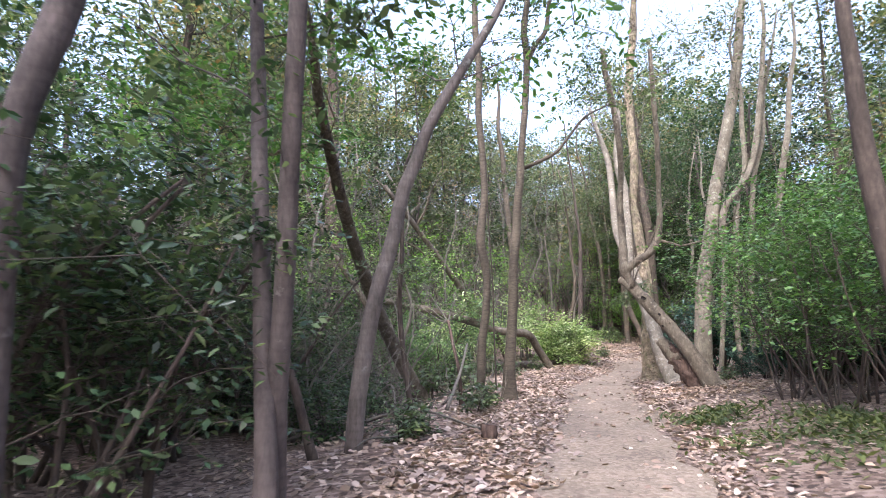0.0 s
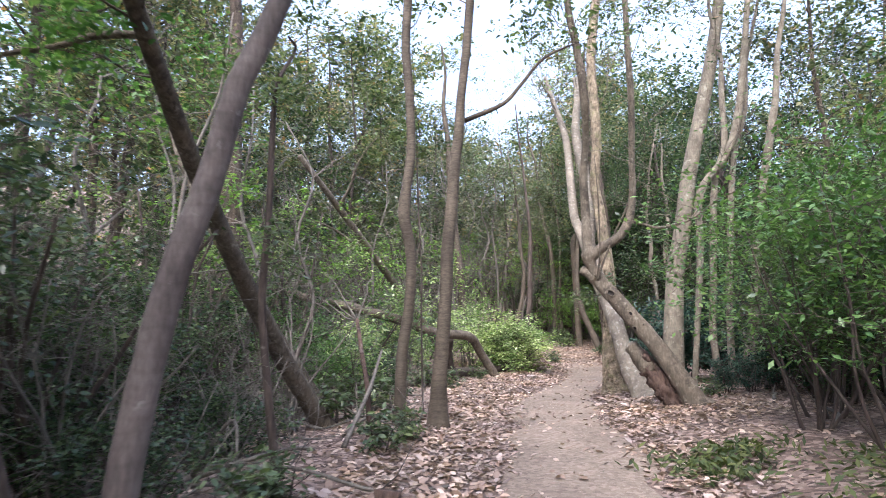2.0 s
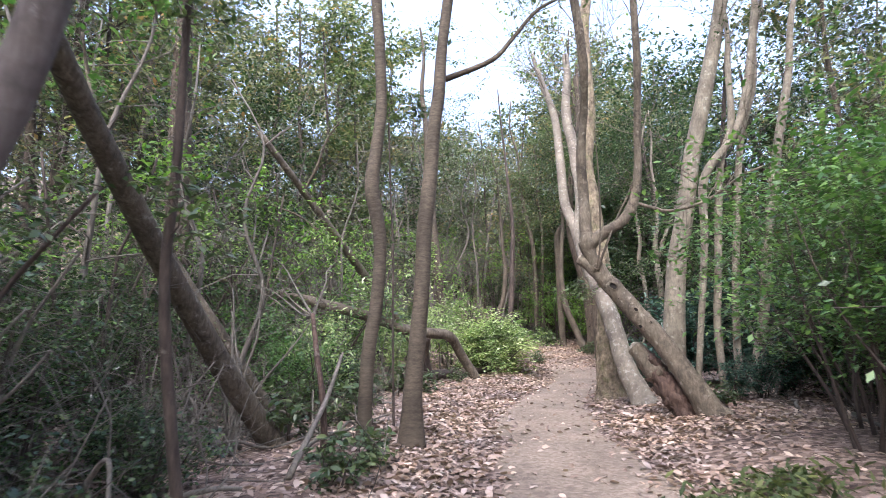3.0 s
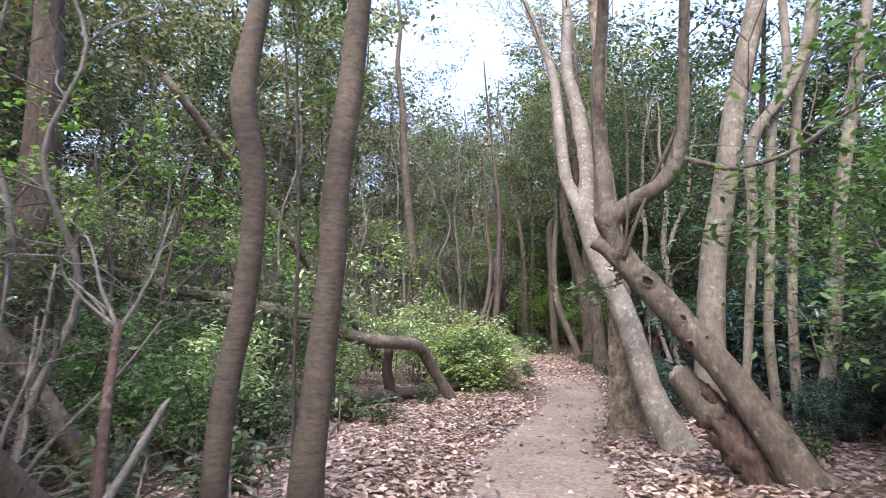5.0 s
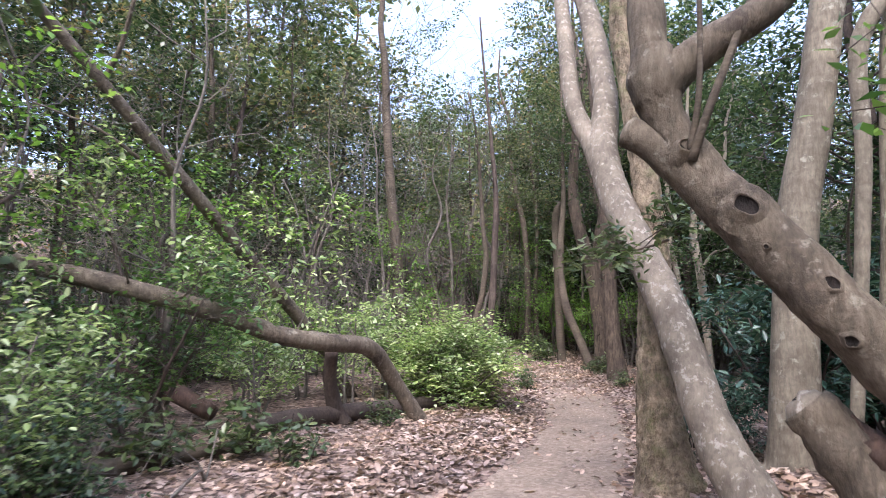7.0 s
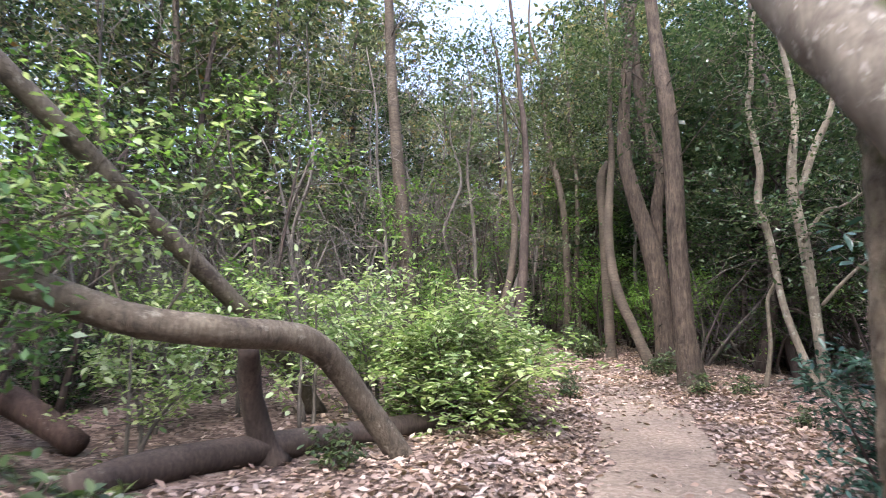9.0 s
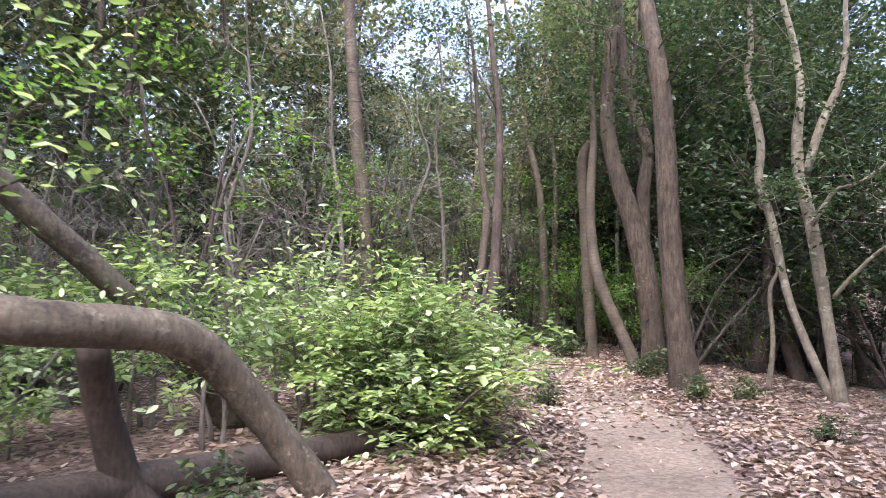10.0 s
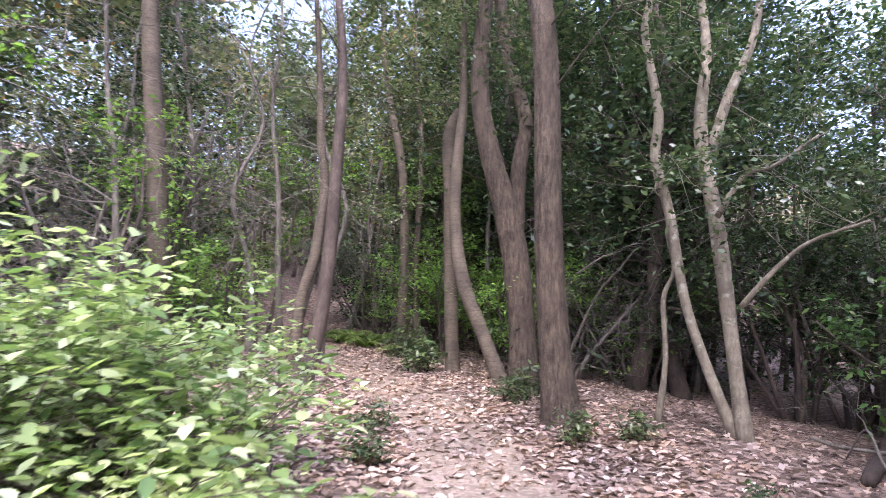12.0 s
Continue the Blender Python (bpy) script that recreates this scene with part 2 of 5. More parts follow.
def earth(name, stops, cell, strength, rough=0.95, fine=120.0):
    m, t, p, out = material(name)
    L = t.links.new
    co = t.nodes.new("ShaderNodeTexCoord")
    wob = node(t, "ShaderNodeTexNoise", Scale=4.0, Detail=5.0)
    L(co.outputs["Object"], wob.inputs["Vector"])
    cells = node(t, "ShaderNodeTexVoronoi", Scale=cell, Randomness=1.0)
    moved = mix(t, 0.06, co.outputs["Object"], wob.outputs["Color"], "ADD")
    L(moved, cells.inputs["Vector"])
    grey = t.nodes.new("ShaderNodeSeparateColor")
    L(cells.outputs["Color"], grey.inputs[0])
    c = ramp(t, stops)
    L(grey.outputs[0], c.inputs[0])
    grit = node(t, "ShaderNodeTexNoise", Scale=fine, Detail=6.0, Roughness=0.8)
    L(co.outputs["Object"], grit.inputs["Vector"])
    c2 = ramp(t, [(0.3, (0.55, 0.52, 0.5)), (0.7, (1.3, 1.28, 1.25))])
    L(grit.outputs[0], c2.inputs[0])
    colour = mix(t, 0.7, c.outputs[0], c2.outputs[0], "MULTIPLY")
    stain = node(t, "ShaderNodeTexNoise", Scale=0.9, Detail=4.0)
    L(co.outputs["Object"], stain.inputs["Vector"])
    c3 = ramp(t, [(0.35, (0.72, 0.7, 0.7)), (0.65, (1.12, 1.1, 1.08))])
    L(stain.outputs[0], c3.inputs[0])
    colour = mix(t, 0.8, colour, c3.outputs[0], "MULTIPLY")
    L(colour, p.inputs["Base Color"])
    p.inputs["Roughness"].default_value = rough
    p.inputs["Specular IOR Level"].default_value = 0.2
    h = mix(t, 0.5, grit.outputs["Color"], cells.outputs["Color"])
    b = node(t, "ShaderNodeBump", Strength=strength, Distance=0.02)
    L(h, b.inputs["Height"])
    L(b.outputs[0], p.inputs["Normal"])
    return m


BARK_GREY = bark("grey_brown_bark", (0.05, 0.041, 0.031), (0.13, 0.109, 0.083), patch=(0.165, 0.15, 0.122), patch_at=0.7, rings=0.35, stretch=3.0, scale=5.0)
BARK_DARK = bark("dark_brown_bark", (0.035, 0.028, 0.024), (0.1, 0.078, 0.066), patch=(0.15, 0.135, 0.115), patch_at=0.7)
BARK_PURPLE = bark("purplish_grey_bark", (0.046, 0.038, 0.037), (0.105, 0.087, 0.084), patch=(0.15, 0.135, 0.126), patch_at=0.68, rings=0.25)
BARK_TAN = bark("tan_bark", (0.075, 0.062, 0.046), (0.195, 0.168, 0.128), patch=(0.23, 0.205, 0.165), patch_at=0.64, rings=0.1, bump=1.0, deep=0.045, scars=0.75, spots_scale=11.0)
BARK_WHITE = bark("pale_grey_bark", (0.14, 0.122, 0.096), (0.25, 0.222, 0.18), patch=(0.31, 0.285, 0.245), patch_at=0.6, scale=7, bump=0.8, scars=0.2, spots_scale=17.0)
BARK_PALE = bark("olive_pale_bark", (0.12, 0.106, 0.08), (0.24, 0.215, 0.168), patch=(0.28, 0.265, 0.215), patch_at=0.62, rings=0.12, bump=0.7, scars=0.3)
BARK_MOSS = bark("mossy_ridged_bark", (0.055, 0.042, 0.028), (0.42, 0.35, 0.25), stretch=0.5, scale=3.6, bump=1.0, moss=0.75, deep=0.16)
BARK_RED = bark("reddish_ridged_bark", (0.02, 0.0155, 0.0115), (0.125, 0.099, 0.075), patch=(0.155, 0.14, 0.115), patch_at=0.72, stretch=0.2, scale=6, bump=1.0, deep=0.08)
WOOD_ROT = bark("rotten_wood", (0.035, 0.022, 0.017), (0.13, 0.088, 0.07), patch=(0.2, 0.165, 0.14), patch_at=0.66, stretch=0.12, scale=8, bump=1.0)
# near-black colour stands in for the shade inside holes and cracks
CAVITY_SHADE = bark("cavity_shade_wood", (0.006, 0.0045, 0.0035), (0.018, 0.013, 0.01), bump=1.0)
BARK_SMOOTH = bark("smooth_grey_bark", (0.085, 0.072, 0.068), (0.17, 0.148, 0.138), patch=(0.22, 0.2, 0.185), patch_at=0.66, rings=0.2)
TWIG = bark("twig_bark", (0.075, 0.067, 0.058), (0.21, 0.193, 0.168), scale=14)
LEAF_DARK = foliage("dark_evergreen_leaf", (0.025, 0.046, 0.027), (0.052, 0.086, 0.042), (0.11, 0.145, 0.075), rough=0.26)
LEAF_MID = foliage("evergreen_leaf", (0.04, 0.066, 0.028), (0.08, 0.12, 0.048), (0.16, 0.2, 0.085), rough=0.3)
LEAF_LIGHT = foliage("light_green_leaf", (0.115, 0.19, 0.062), (0.3, 0.39, 0.165), (0.54, 0.61, 0.4), rough=0.22, through_light=0.45)
LEAF_BLUE = foliage("bluish_glossy_leaf", (0.026, 0.058, 0.046), (0.055, 0.105, 0.083), (0.11, 0.17, 0.14), rough=0.2, through_light=0.28)
LEAF_FAR = foliage("far_canopy_leaf", (0.05, 0.07, 0.042), (0.125, 0.152, 0.08), (0.27, 0.27, 0.155), rough=0.45, through_light=0.48, brown=0.06)
LEAF_FRESH = foliage("fresh_green_leaf", (0.036, 0.085, 0.022), (0.075, 0.155, 0.038), (0.15, 0.25, 0.07), rough=0.36, through_light=0.42)
# vivid green, raised further so that the colour itself carries sunlight
LEAF_VIVID_LIT = foliage("vivid_lit_green_leaf", (0.07, 0.15, 0.025), (0.14, 0.26, 0.045), (0.24, 0.38, 0.085), rough=0.35, through_light=0.5)
FERN = foliage("fern_leaf", (0.06, 0.11, 0.02), (0.12, 0.18, 0.035), (0.2, 0.25, 0.06), rough=0.55)
LITTER = earth("leaf_covered_soil", [(0.0, (0.055, 0.04, 0.033)), (0.4, (0.14, 0.1, 0.081)), (0.75, (0.235, 0.176, 0.145)), (1.0, (0.33, 0.265, 0.23))], 19.0, 0.9)
DIRT = earth("trodden_earth", [(0.0, (0.165, 0.13, 0.1)), (0.5, (0.22, 0.178, 0.14)), (1.0, (0.29, 0.24, 0.195))], 30.0, 0.35, fine=160.0)
DRY_LEAF = foliage("dry_leaf", (0.17, 0.115, 0.09), (0.31, 0.225, 0.187), (0.5, 0.4, 0.36), rough=0.6, through_light=0.15)
MOSS = foliage("moss_blade", (0.03, 0.048, 0.014), (0.06, 0.082, 0.022), (0.11, 0.125, 0.036), rough=0.7)

# ---- ground and path ----
near_x, near_y = np.arange(-9, 16.01, 0.2), np.arange(-5, 34.01, 0.2)
outer = np.cumsum(0.3 * 1.28 ** np.arange(26))
xs = np.concatenate([near_x[0] - outer[::-1], near_x, near_x[-1] + outer])
ys = np.concatenate([near_y[0] - outer[::-1], near_y, near_y[-1] + outer])
gx, gy = np.meshgrid(xs, ys)
gv = np.stack([gx, gy, ground_z(gx, gy)], 2).reshape(-1, 3)
i, j = np.meshgrid(np.arange(len(xs) - 1), np.arange(len(ys) - 1))
q = (j * len(xs) + i).ravel()[:, None]
geo = Geo()
geo.arrays.append((gv, q + np.array([[0, 1, len(xs) + 1, len(xs)]])))
ground = part("ground", geo, LITTER, None)
shade(ground.data)
tagged(ground, "brown woodland soil under fallen leaves", "ground", kind="structure")

geo = Geo()
py = np.arange(-9, 31, 0.1)
rows = []
for y in py:
    c = float(track_x(y))
    half = 0.74 - 0.16 * float(np.clip((y - 14) / 9, 0, 1)) + 0.06 * math.sin(1.7 * y) + 0.04 * math.sin(4.1 * y + 1)
    drift = 0.08 * math.sin(0.9 * y) + 0.04 * math.sin(3.3 * y)
    ragged = [0.07 * noise.noise((3.0 * y, s * 9.0, 0.5)) + 0.05 * noise.noise((9.0 * y, s * 5.0, 2.5)) for s in (-1, 1)]
    rows.append([(c + drift + half * u + (ragged[0] if u < 0 else ragged[1]) * abs(u), y) for u in (-1, -0.82, -0.5, -0.2, 0.1, 0.4, 0.7, 0.88, 1)])
for k, row in enumerate(rows):
    for n, (x, y) in enumerate(row):
        edge = n in (0, len(row) - 1)
        geo.v.append((x, y, float(ground_z(x, y)) + (-0.02 if edge else 0.012)))
    if k:
        b0 = k * len(row)
        for n in range(len(row) - 1):
            geo.f.append((b0 - len(row) + n, b0 - len(row) + n + 1, b0 + n + 1, b0 + n))
path = part("path", geo, DIRT, None)
tagged(path, "trodden bare earth footpath winding through the wood", "path", kind="structure")

# ---- the trees by the path ----
rng = np.random.default_rng(7)


def base_of(rows):
    x, y = rows[0][0], rows[0][1]
    return (x, y, float(ground_z(x, y)) - 0.03)


def rooted(rows):
    """Carries a trunk down to the ground, with a flare at its foot."""
    (x, y, z, r), (x2, y2, z2, _) = rows[0], rows[1]
    g = float(ground_z(x, y)) - 0.06
    if z > g + 0.05:
        k = min((z - g) / max(z2 - z, 0.2), 1.0)
        rows = [(x - (x2 - x) * k, y - (y2 - y) * k, g, r * 1.35)] + rows
        if z > g + 0.35:
            rows.insert(1, (x - (x2 - x) * k * 0.6, y - (y2 - y) * k * 0.6, g + (z - g) * 0.4, r * 1.08))
    return rows


def topped(rows, rise, thin=0.35, sway=0.25):
    """Carries a trunk on upwards beyond its last row."""
    a1, b1 = np.array(rows[-2]), np.array(rows[-1])
    d = (b1 - a1)[:3]
    d = d / np.linalg.norm(d) + np.array([0, 0, 0.5])
    d = d / np.linalg.norm(d)
    more = []
    for k in range(1, 4):
        p = b1[:3] + d * rise * k / 3 + rng.normal(0, sway * 0.3, 3)
        more.append((*p, b1[3] * (1 - (1 - thin) * k / 3)))
    return rows + more


def tree(name, label, trunks, limbs=(), mat=None, rise=3.5, twigs=8, each=10, leaf=None, leaf_size=(0.09, 0.045), low=0.55, reach=1.3, category="tree", spread=0.14, lift=0.15, twig_mat=None, rooting=True, wobble=0.025, per=5, sides=14, lump=0.0, knobs=5.0):
    """A tree on one or more stems, with its limbs, twigs and leaves."""
    top = thing(name, base_of(trunks[0]) if rooting else trunks[0][0][:3], label, category)
    ends, heads = [], []
    for rows in trunks:
        rows = rooted(list(rows)) if rooting else list(rows)
        if rise:
            rows = topped(rows, rise)
        line = bend(rows, per)
        part("trunk", Geo().tube(line, sides, wobble=0.0 if lump else wobble, lump=lump, knobs=knobs), mat, top)
        heads.append(line)
    for rows in limbs:
        rows = list(rows)
        if rise and rows[-1][3] > 0.04:
            rows = topped(rows, rise * 0.7)
        line = bend(rows)
        part("limb", Geo().tube(line, 9, wobble=0.03), mat, top)
        heads.append(line)
    if twigs:
        geo = Geo()
        for line in heads:
            n = len(line)
            for _ in range(twigs):
                x, y, z, r = line[int(rng.uniform(low, 0.98) * (n - 1))]
                a = rng.uniform(0, math.tau)
                grow(geo, rng, (x, y, z), (math.cos(a), math.sin(a), rng.uniform(0.0, 0.8)), reach * rng.uniform(0.6, 1.3), min(max(r * 0.2, 0.006), 0.016), 1, ends, lift, kids=3)
        tagged(part("branchwork", geo, twig_mat or mat, top), kind="stuff")
        if leaf and each:
            tagged(part("crown", spray(rng, ends, each, spread, *leaf_size, two=base_of(trunks[0])[1] < 18), leaf, top), kind="stuff")
    return top


PAIR_FRONT = [(-1.156, 3.295, -0.05, 0.095), (-1.13, 3.24, 0.4, 0.078), (-1.105, 3.18, 0.8, 0.068), (-1.06, 3.11, 1.3, 0.062), (-1.035, 3.06, 1.8, 0.06), (-1.0, 2.97, 2.3, 0.058), (-0.96, 2.88, 2.9, 0.056)]
PAIR_BACK = [(-1.12, 3.06, -0.05, 0.08), (-1.13, 3.07, 0.4, 0.066), (-1.18, 3.16, 0.85, 0.06), (-1.235, 3.28, 1.35, 0.058), (-1.285, 3.39, 1.8, 0.056), (-1.36, 3.55, 2.45, 0.055), (-1.42, 3.68, 3.04, 0.054)]
tree("twin_stem_tree", "dark purplish-grey tree with two close stems beside the path", [PAIR_FRONT, PAIR_BACK], mat=BARK_PURPLE, rise=4.5, twigs=5, each=9, leaf=LEAF_MID, low=0.62)
GREY_LEAN = [(-0.94, 5.44, -0.02, 0.089), (-0.9, 5.45, 0.46, 0.086), (-0.82, 5.48, 1.03, 0.084), (-0.71, 5.5, 1.54, 0.08), (-0.58, 5.54, 1.98, 0.077), (-0.46, 5.56, 2.53, 0.072), (-0.33, 5.6, 2.87, 0.069), (-0.18, 5.63, 3.28, 0.063), (0.05, 5.69, 3.71, 0.06), (0.21, 5.73, 3.99, 0.054)]
tree("leaning_tree", "slender smooth grey tree leaning over the leaf litter", [GREY_LEAN], mat=BARK_SMOOTH, rise=3.5, twigs=6, each=9, leaf=LEAF_FRESH, low=0.6)
DARK_LEAN = [(-0.31, 10.47, -0.15, 0.15), (-0.54, 10.19, 0.29, 0.122), (-0.75, 9.85, 0.72, 0.116), (-0.92, 9.46, 1.16, 0.11), (-1.08, 9.02, 1.6, 0.105), (-1.2, 8.52, 2.04, 0.098), (-1.3, 7.97, 2.47, 0.09), (-1.37, 7.37, 2.91, 0.082), (-1.41, 6.71, 3.35, 0.072), (-1.44, 6.05, 3.78, 0.062)]
DARK_SECOND = [(-0.31, 11.37, -0.2, 0.1), (-0.46, 11.31, 0.09, 0.086), (-0.75, 11.19, 0.56, 0.078), (-1.03, 11.07, 1.03, 0.072), (-1.32, 10.95, 1.5, 0.064), (-1.61, 10.83, 1.98, 0.058), (-2.0, 10.7, 2.6, 0.05), (-2.3, 10.6, 3.3, 0.04)]
DARK_LIMB = [(-1.41, 6.66, 3.4, 0.036), (-1.83, 6.8, 3.44, 0.031), (-2.14, 6.84, 3.36, 0.025), (-2.59, 6.88, 3.28, 0.02), (-3.07, 6.97, 3.12, 0.013)]
tree("leaning_tree", "brown tree leaning steeply away from the path", [DARK_LEAN], [DARK_LIMB], BARK_TAN, rise=2.5, twigs=7, each=10, leaf=LEAF_FRESH, low=0.55)
tree("leaning_tree", "thinner brown tree leaning over the brushwood", [DARK_SECOND], mat=BARK_TAN, rise=1.2, twigs=5, each=7, leaf=LEAF_FRESH, low=0.65)
TWIN_SLIM = [(0.63, 9.68, 0.26, 0.074), (0.66, 9.7, 0.9, 0.072), (0.74, 9.71, 1.417, 0.068), (0.77, 9.73, 2.079, 0.068), (0.68, 9.73, 2.634, 0.077), (0.72, 9.74, 3.039, 0.066), (0.77, 9.75, 3.509, 0.061), (0.75, 9.76, 4.224, 0.06), (0.7, 9.77, 4.981, 0.06), (0.73, 9.79, 5.76, 0.06), (0.68, 9.81, 6.56, 0.059)]
tree("slim_tree", "slim grey-brown ringed tree at the path edge", [TWIN_SLIM], mat=BARK_GREY, rise=3.0, twigs=7, each=8, leaf=LEAF_MID, low=0.6)
TWIN_STOUT = [(1.11, 9.74, 0.22, 0.119), (1.12, 9.74, 0.52, 0.099), (1.17, 9.75, 1.07, 0.086), (1.22, 9.76, 1.673, 0.084), (1.24, 9.77, 2.186, 0.081), (1.3, 9.78, 2.719, 0.08), (1.35, 9.79, 3.327, 0.073), (1.41, 9.79, 3.765, 0.07), (1.44, 9.78, 4.245, 0.06), (1.53, 9.79, 5.002, 0.06), (1.6, 9.8, 5.973, 0.06), (1.57, 9.81, 6.582, 0.059)]
TWIN_FORK = [(1.6, 9.8, 5.952, 0.054), (1.77, 9.78, 6.272, 0.047), (1.97, 9.77, 6.56, 0.043)]
TWIN_LIMB = [(1.53, 10.08, 4.042, 0.038), (2.07, 10.04, 4.288, 0.03), (2.34, 10.04, 4.586, 0.025), (2.67, 10.04, 4.981, 0.021), (3.12, 10.01, 5.216, 0.013)]
tree("forked_tree", "grey-brown ringed tree with a forked top at the path edge", [TWIN_STOUT], [TWIN_FORK, TWIN_LIMB], BARK_GREY, rise=3.0, twigs=5, each=6, leaf=LEAF_MID, low=0.7)
WHITE = [(5.14, 12.42, -0.3, 0.27), (5.08, 12.58, -0.1, 0.225), (5.05, 12.71, 0.05, 0.19), (4.95, 13.06, 0.58, 0.158), (4.93, 13.46, 1.32, 0.152), (4.85, 13.82, 1.93, 0.15), (4.78, 14.17, 2.52, 0.15), (4.75, 14.47, 3.07, 0.164)]
WHITE_L = [(4.72, 14.52, 3.12, 0.11), (4.65, 14.85, 3.68, 0.097), (4.75, 15.31, 4.67, 0.094), (4.84, 15.83, 5.79, 0.085), (4.77, 16.42, 6.83, 0.069), (4.71, 16.97, 7.82, 0.051)]
WHITE_R = [(4.82, 14.43, 3.07, 0.142), (4.96, 14.71, 3.75, 0.131), (5.04, 15.23, 4.86, 0.122), (5.07, 15.74, 5.87, 0.104), (5.3, 16.19, 6.98, 0.084), (5.37, 16.47, 7.6, 0.076)]
WHITE_FORK = [(4.8, 14.08, 2.37, 0.1), (4.75, 14.28, 2.7, 0.118)] + WHITE_L
tree("pale_forked_tree", "pale grey smooth tree forking above the path bend", [WHITE[:-1] + [(4.79, 14.42, 3.02, 0.15)] + WHITE_R[1:]], [WHITE_FORK], BARK_WHITE, per=8, sides=22, rise=0, twigs=9, each=1, leaf=LEAF_LIGHT, low=0.8, reach=1.8, lift=0.5, lump=0.09)
DEAD = [(5.04, 10.54, -0.02, 0.2), (4.93, 10.61, 0.12, 0.165), (4.81, 10.69, 0.35, 0.145), (4.54, 10.87, 0.86, 0.132), (4.38, 10.97, 1.12, 0.128), (4.21, 11.07, 1.37, 0.126), (4.03, 11.18, 1.63, 0.122), (3.83, 11.29, 1.88, 0.108), (3.68, 11.36, 2.04, 0.082), (3.59, 11.4, 2.1, 0.074)]
DEAD_NECK = [(3.95, 11.21, 1.7, 0.08), (3.84, 11.27, 1.9, 0.1), (3.75, 11.31, 2.08, 0.092), (3.7, 11.32, 2.2, 0.1), (3.68, 11.31, 2.34, 0.112), (3.68, 11.32, 2.45, 0.1)]
DEAD_A = [(3.68, 11.32, 2.2, 0.09), (3.67, 11.34, 2.5, 0.088), (3.69, 11.4, 2.8, 0.078), (3.71, 11.48, 3.1, 0.074), (3.68, 11.43, 3.65, 0.066), (3.71, 11.35, 4.19, 0.055), (3.63, 11.1, 4.79, 0.062), (3.54, 11.06, 5.58, 0.062), (3.41, 11.04, 6.28, 0.058), (3.37, 11, 6.78, 0.049)]
DEAD_B = [(3.67, 11.31, 2.22, 0.085), (3.75, 11.27, 2.34, 0.088), (3.89, 11.19, 2.46, 0.078), (4.08, 11.09, 2.58, 0.072), (4.25, 11.07, 2.82, 0.073), (4.32, 11.02, 3.25, 0.057), (4.31, 10.96, 3.77, 0.047), (4.28, 10.8, 4.69, 0.052), (4.23, 10.72, 5.64, 0.047), (4.19, 10.63, 6.59, 0.043)]
DEAD_C = [(4.28, 11.06, 2.84, 0.031), (4.48, 10.97, 2.77, 0.023), (4.67, 10.84, 2.7, 0.022), (5.02, 10.58, 2.79, 0.019), (5.34, 10.31, 3.05, 0.016), (5.55, 10.15, 3.15, 0.014)]
SHOOTS = ([(3.76, 11.2, 1.95, 0.016), (3.78, 11.14, 2.2, 0.013), (3.81, 11.15, 2.62, 0.012), (3.79, 11.1, 3.2, 0.01), (3.74, 11.05, 3.9, 0.006)],
          [(3.77, 11.2, 1.92, 0.02), (3.8, 11.12, 2.1, 0.018), (3.9, 11.1, 2.35, 0.017), (4.02, 11.1, 2.62, 0.016), (4.2, 11.05, 3.0, 0.014), (4.45, 11.0, 3.6, 0.008)])


def knotted(rows, sides=24, lump=0.12, per=9):
    return Geo().tube(bend(rows, per), sides, lump=lump, knobs=5.0)


leaner = thing("leaning_tree", (5.0, 10.58, float(ground_z(5.0, 10.58))), "tan leaning tree with knot holes and upright stems", "tree")
part("trunk", knotted(DEAD), BARK_TAN, leaner)
part("neck", knotted(DEAD_NECK, lump=0.2), BARK_TAN, leaner)
dead_ends, dead_twigs = [], Geo()
for rows in (DEAD_A, DEAD_B, DEAD_C):
    part("limb", knotted(rows, 16, 0.1, 7), BARK_TAN, leaner)
    stem = bend(rows)
    for _ in range(7):
        x, y, z, r = stem[int(rng.uniform(0.6, 0.98) * (len(stem) - 1))]
        a = rng.uniform(0, math.tau)
        grow(dead_twigs, rng, (x, y, z), (math.cos(a), math.sin(a), rng.uniform(0.0, 0.8)), 1.5 * rng.uniform(0.6, 1.3), 0.009, 1, dead_ends, 0.5, kids=3)
tagged(part("branchwork", dead_twigs, BARK_TAN, leaner), kind="stuff")
for rows in SHOOTS:
    part("shoot", Geo().tube(bend(rows), 8), BARK_GREY, leaner, "thin upright shoot")
part("sawn_end", Geo().tube([(3.6, 11.395, 2.092, 0.07), (3.583, 11.404, 2.106, 0.072), (3.574, 11.409, 2.112, 0.05)], 14, wobble=0.08), BARK_WHITE, leaner, "grey sawn-off trunk end")

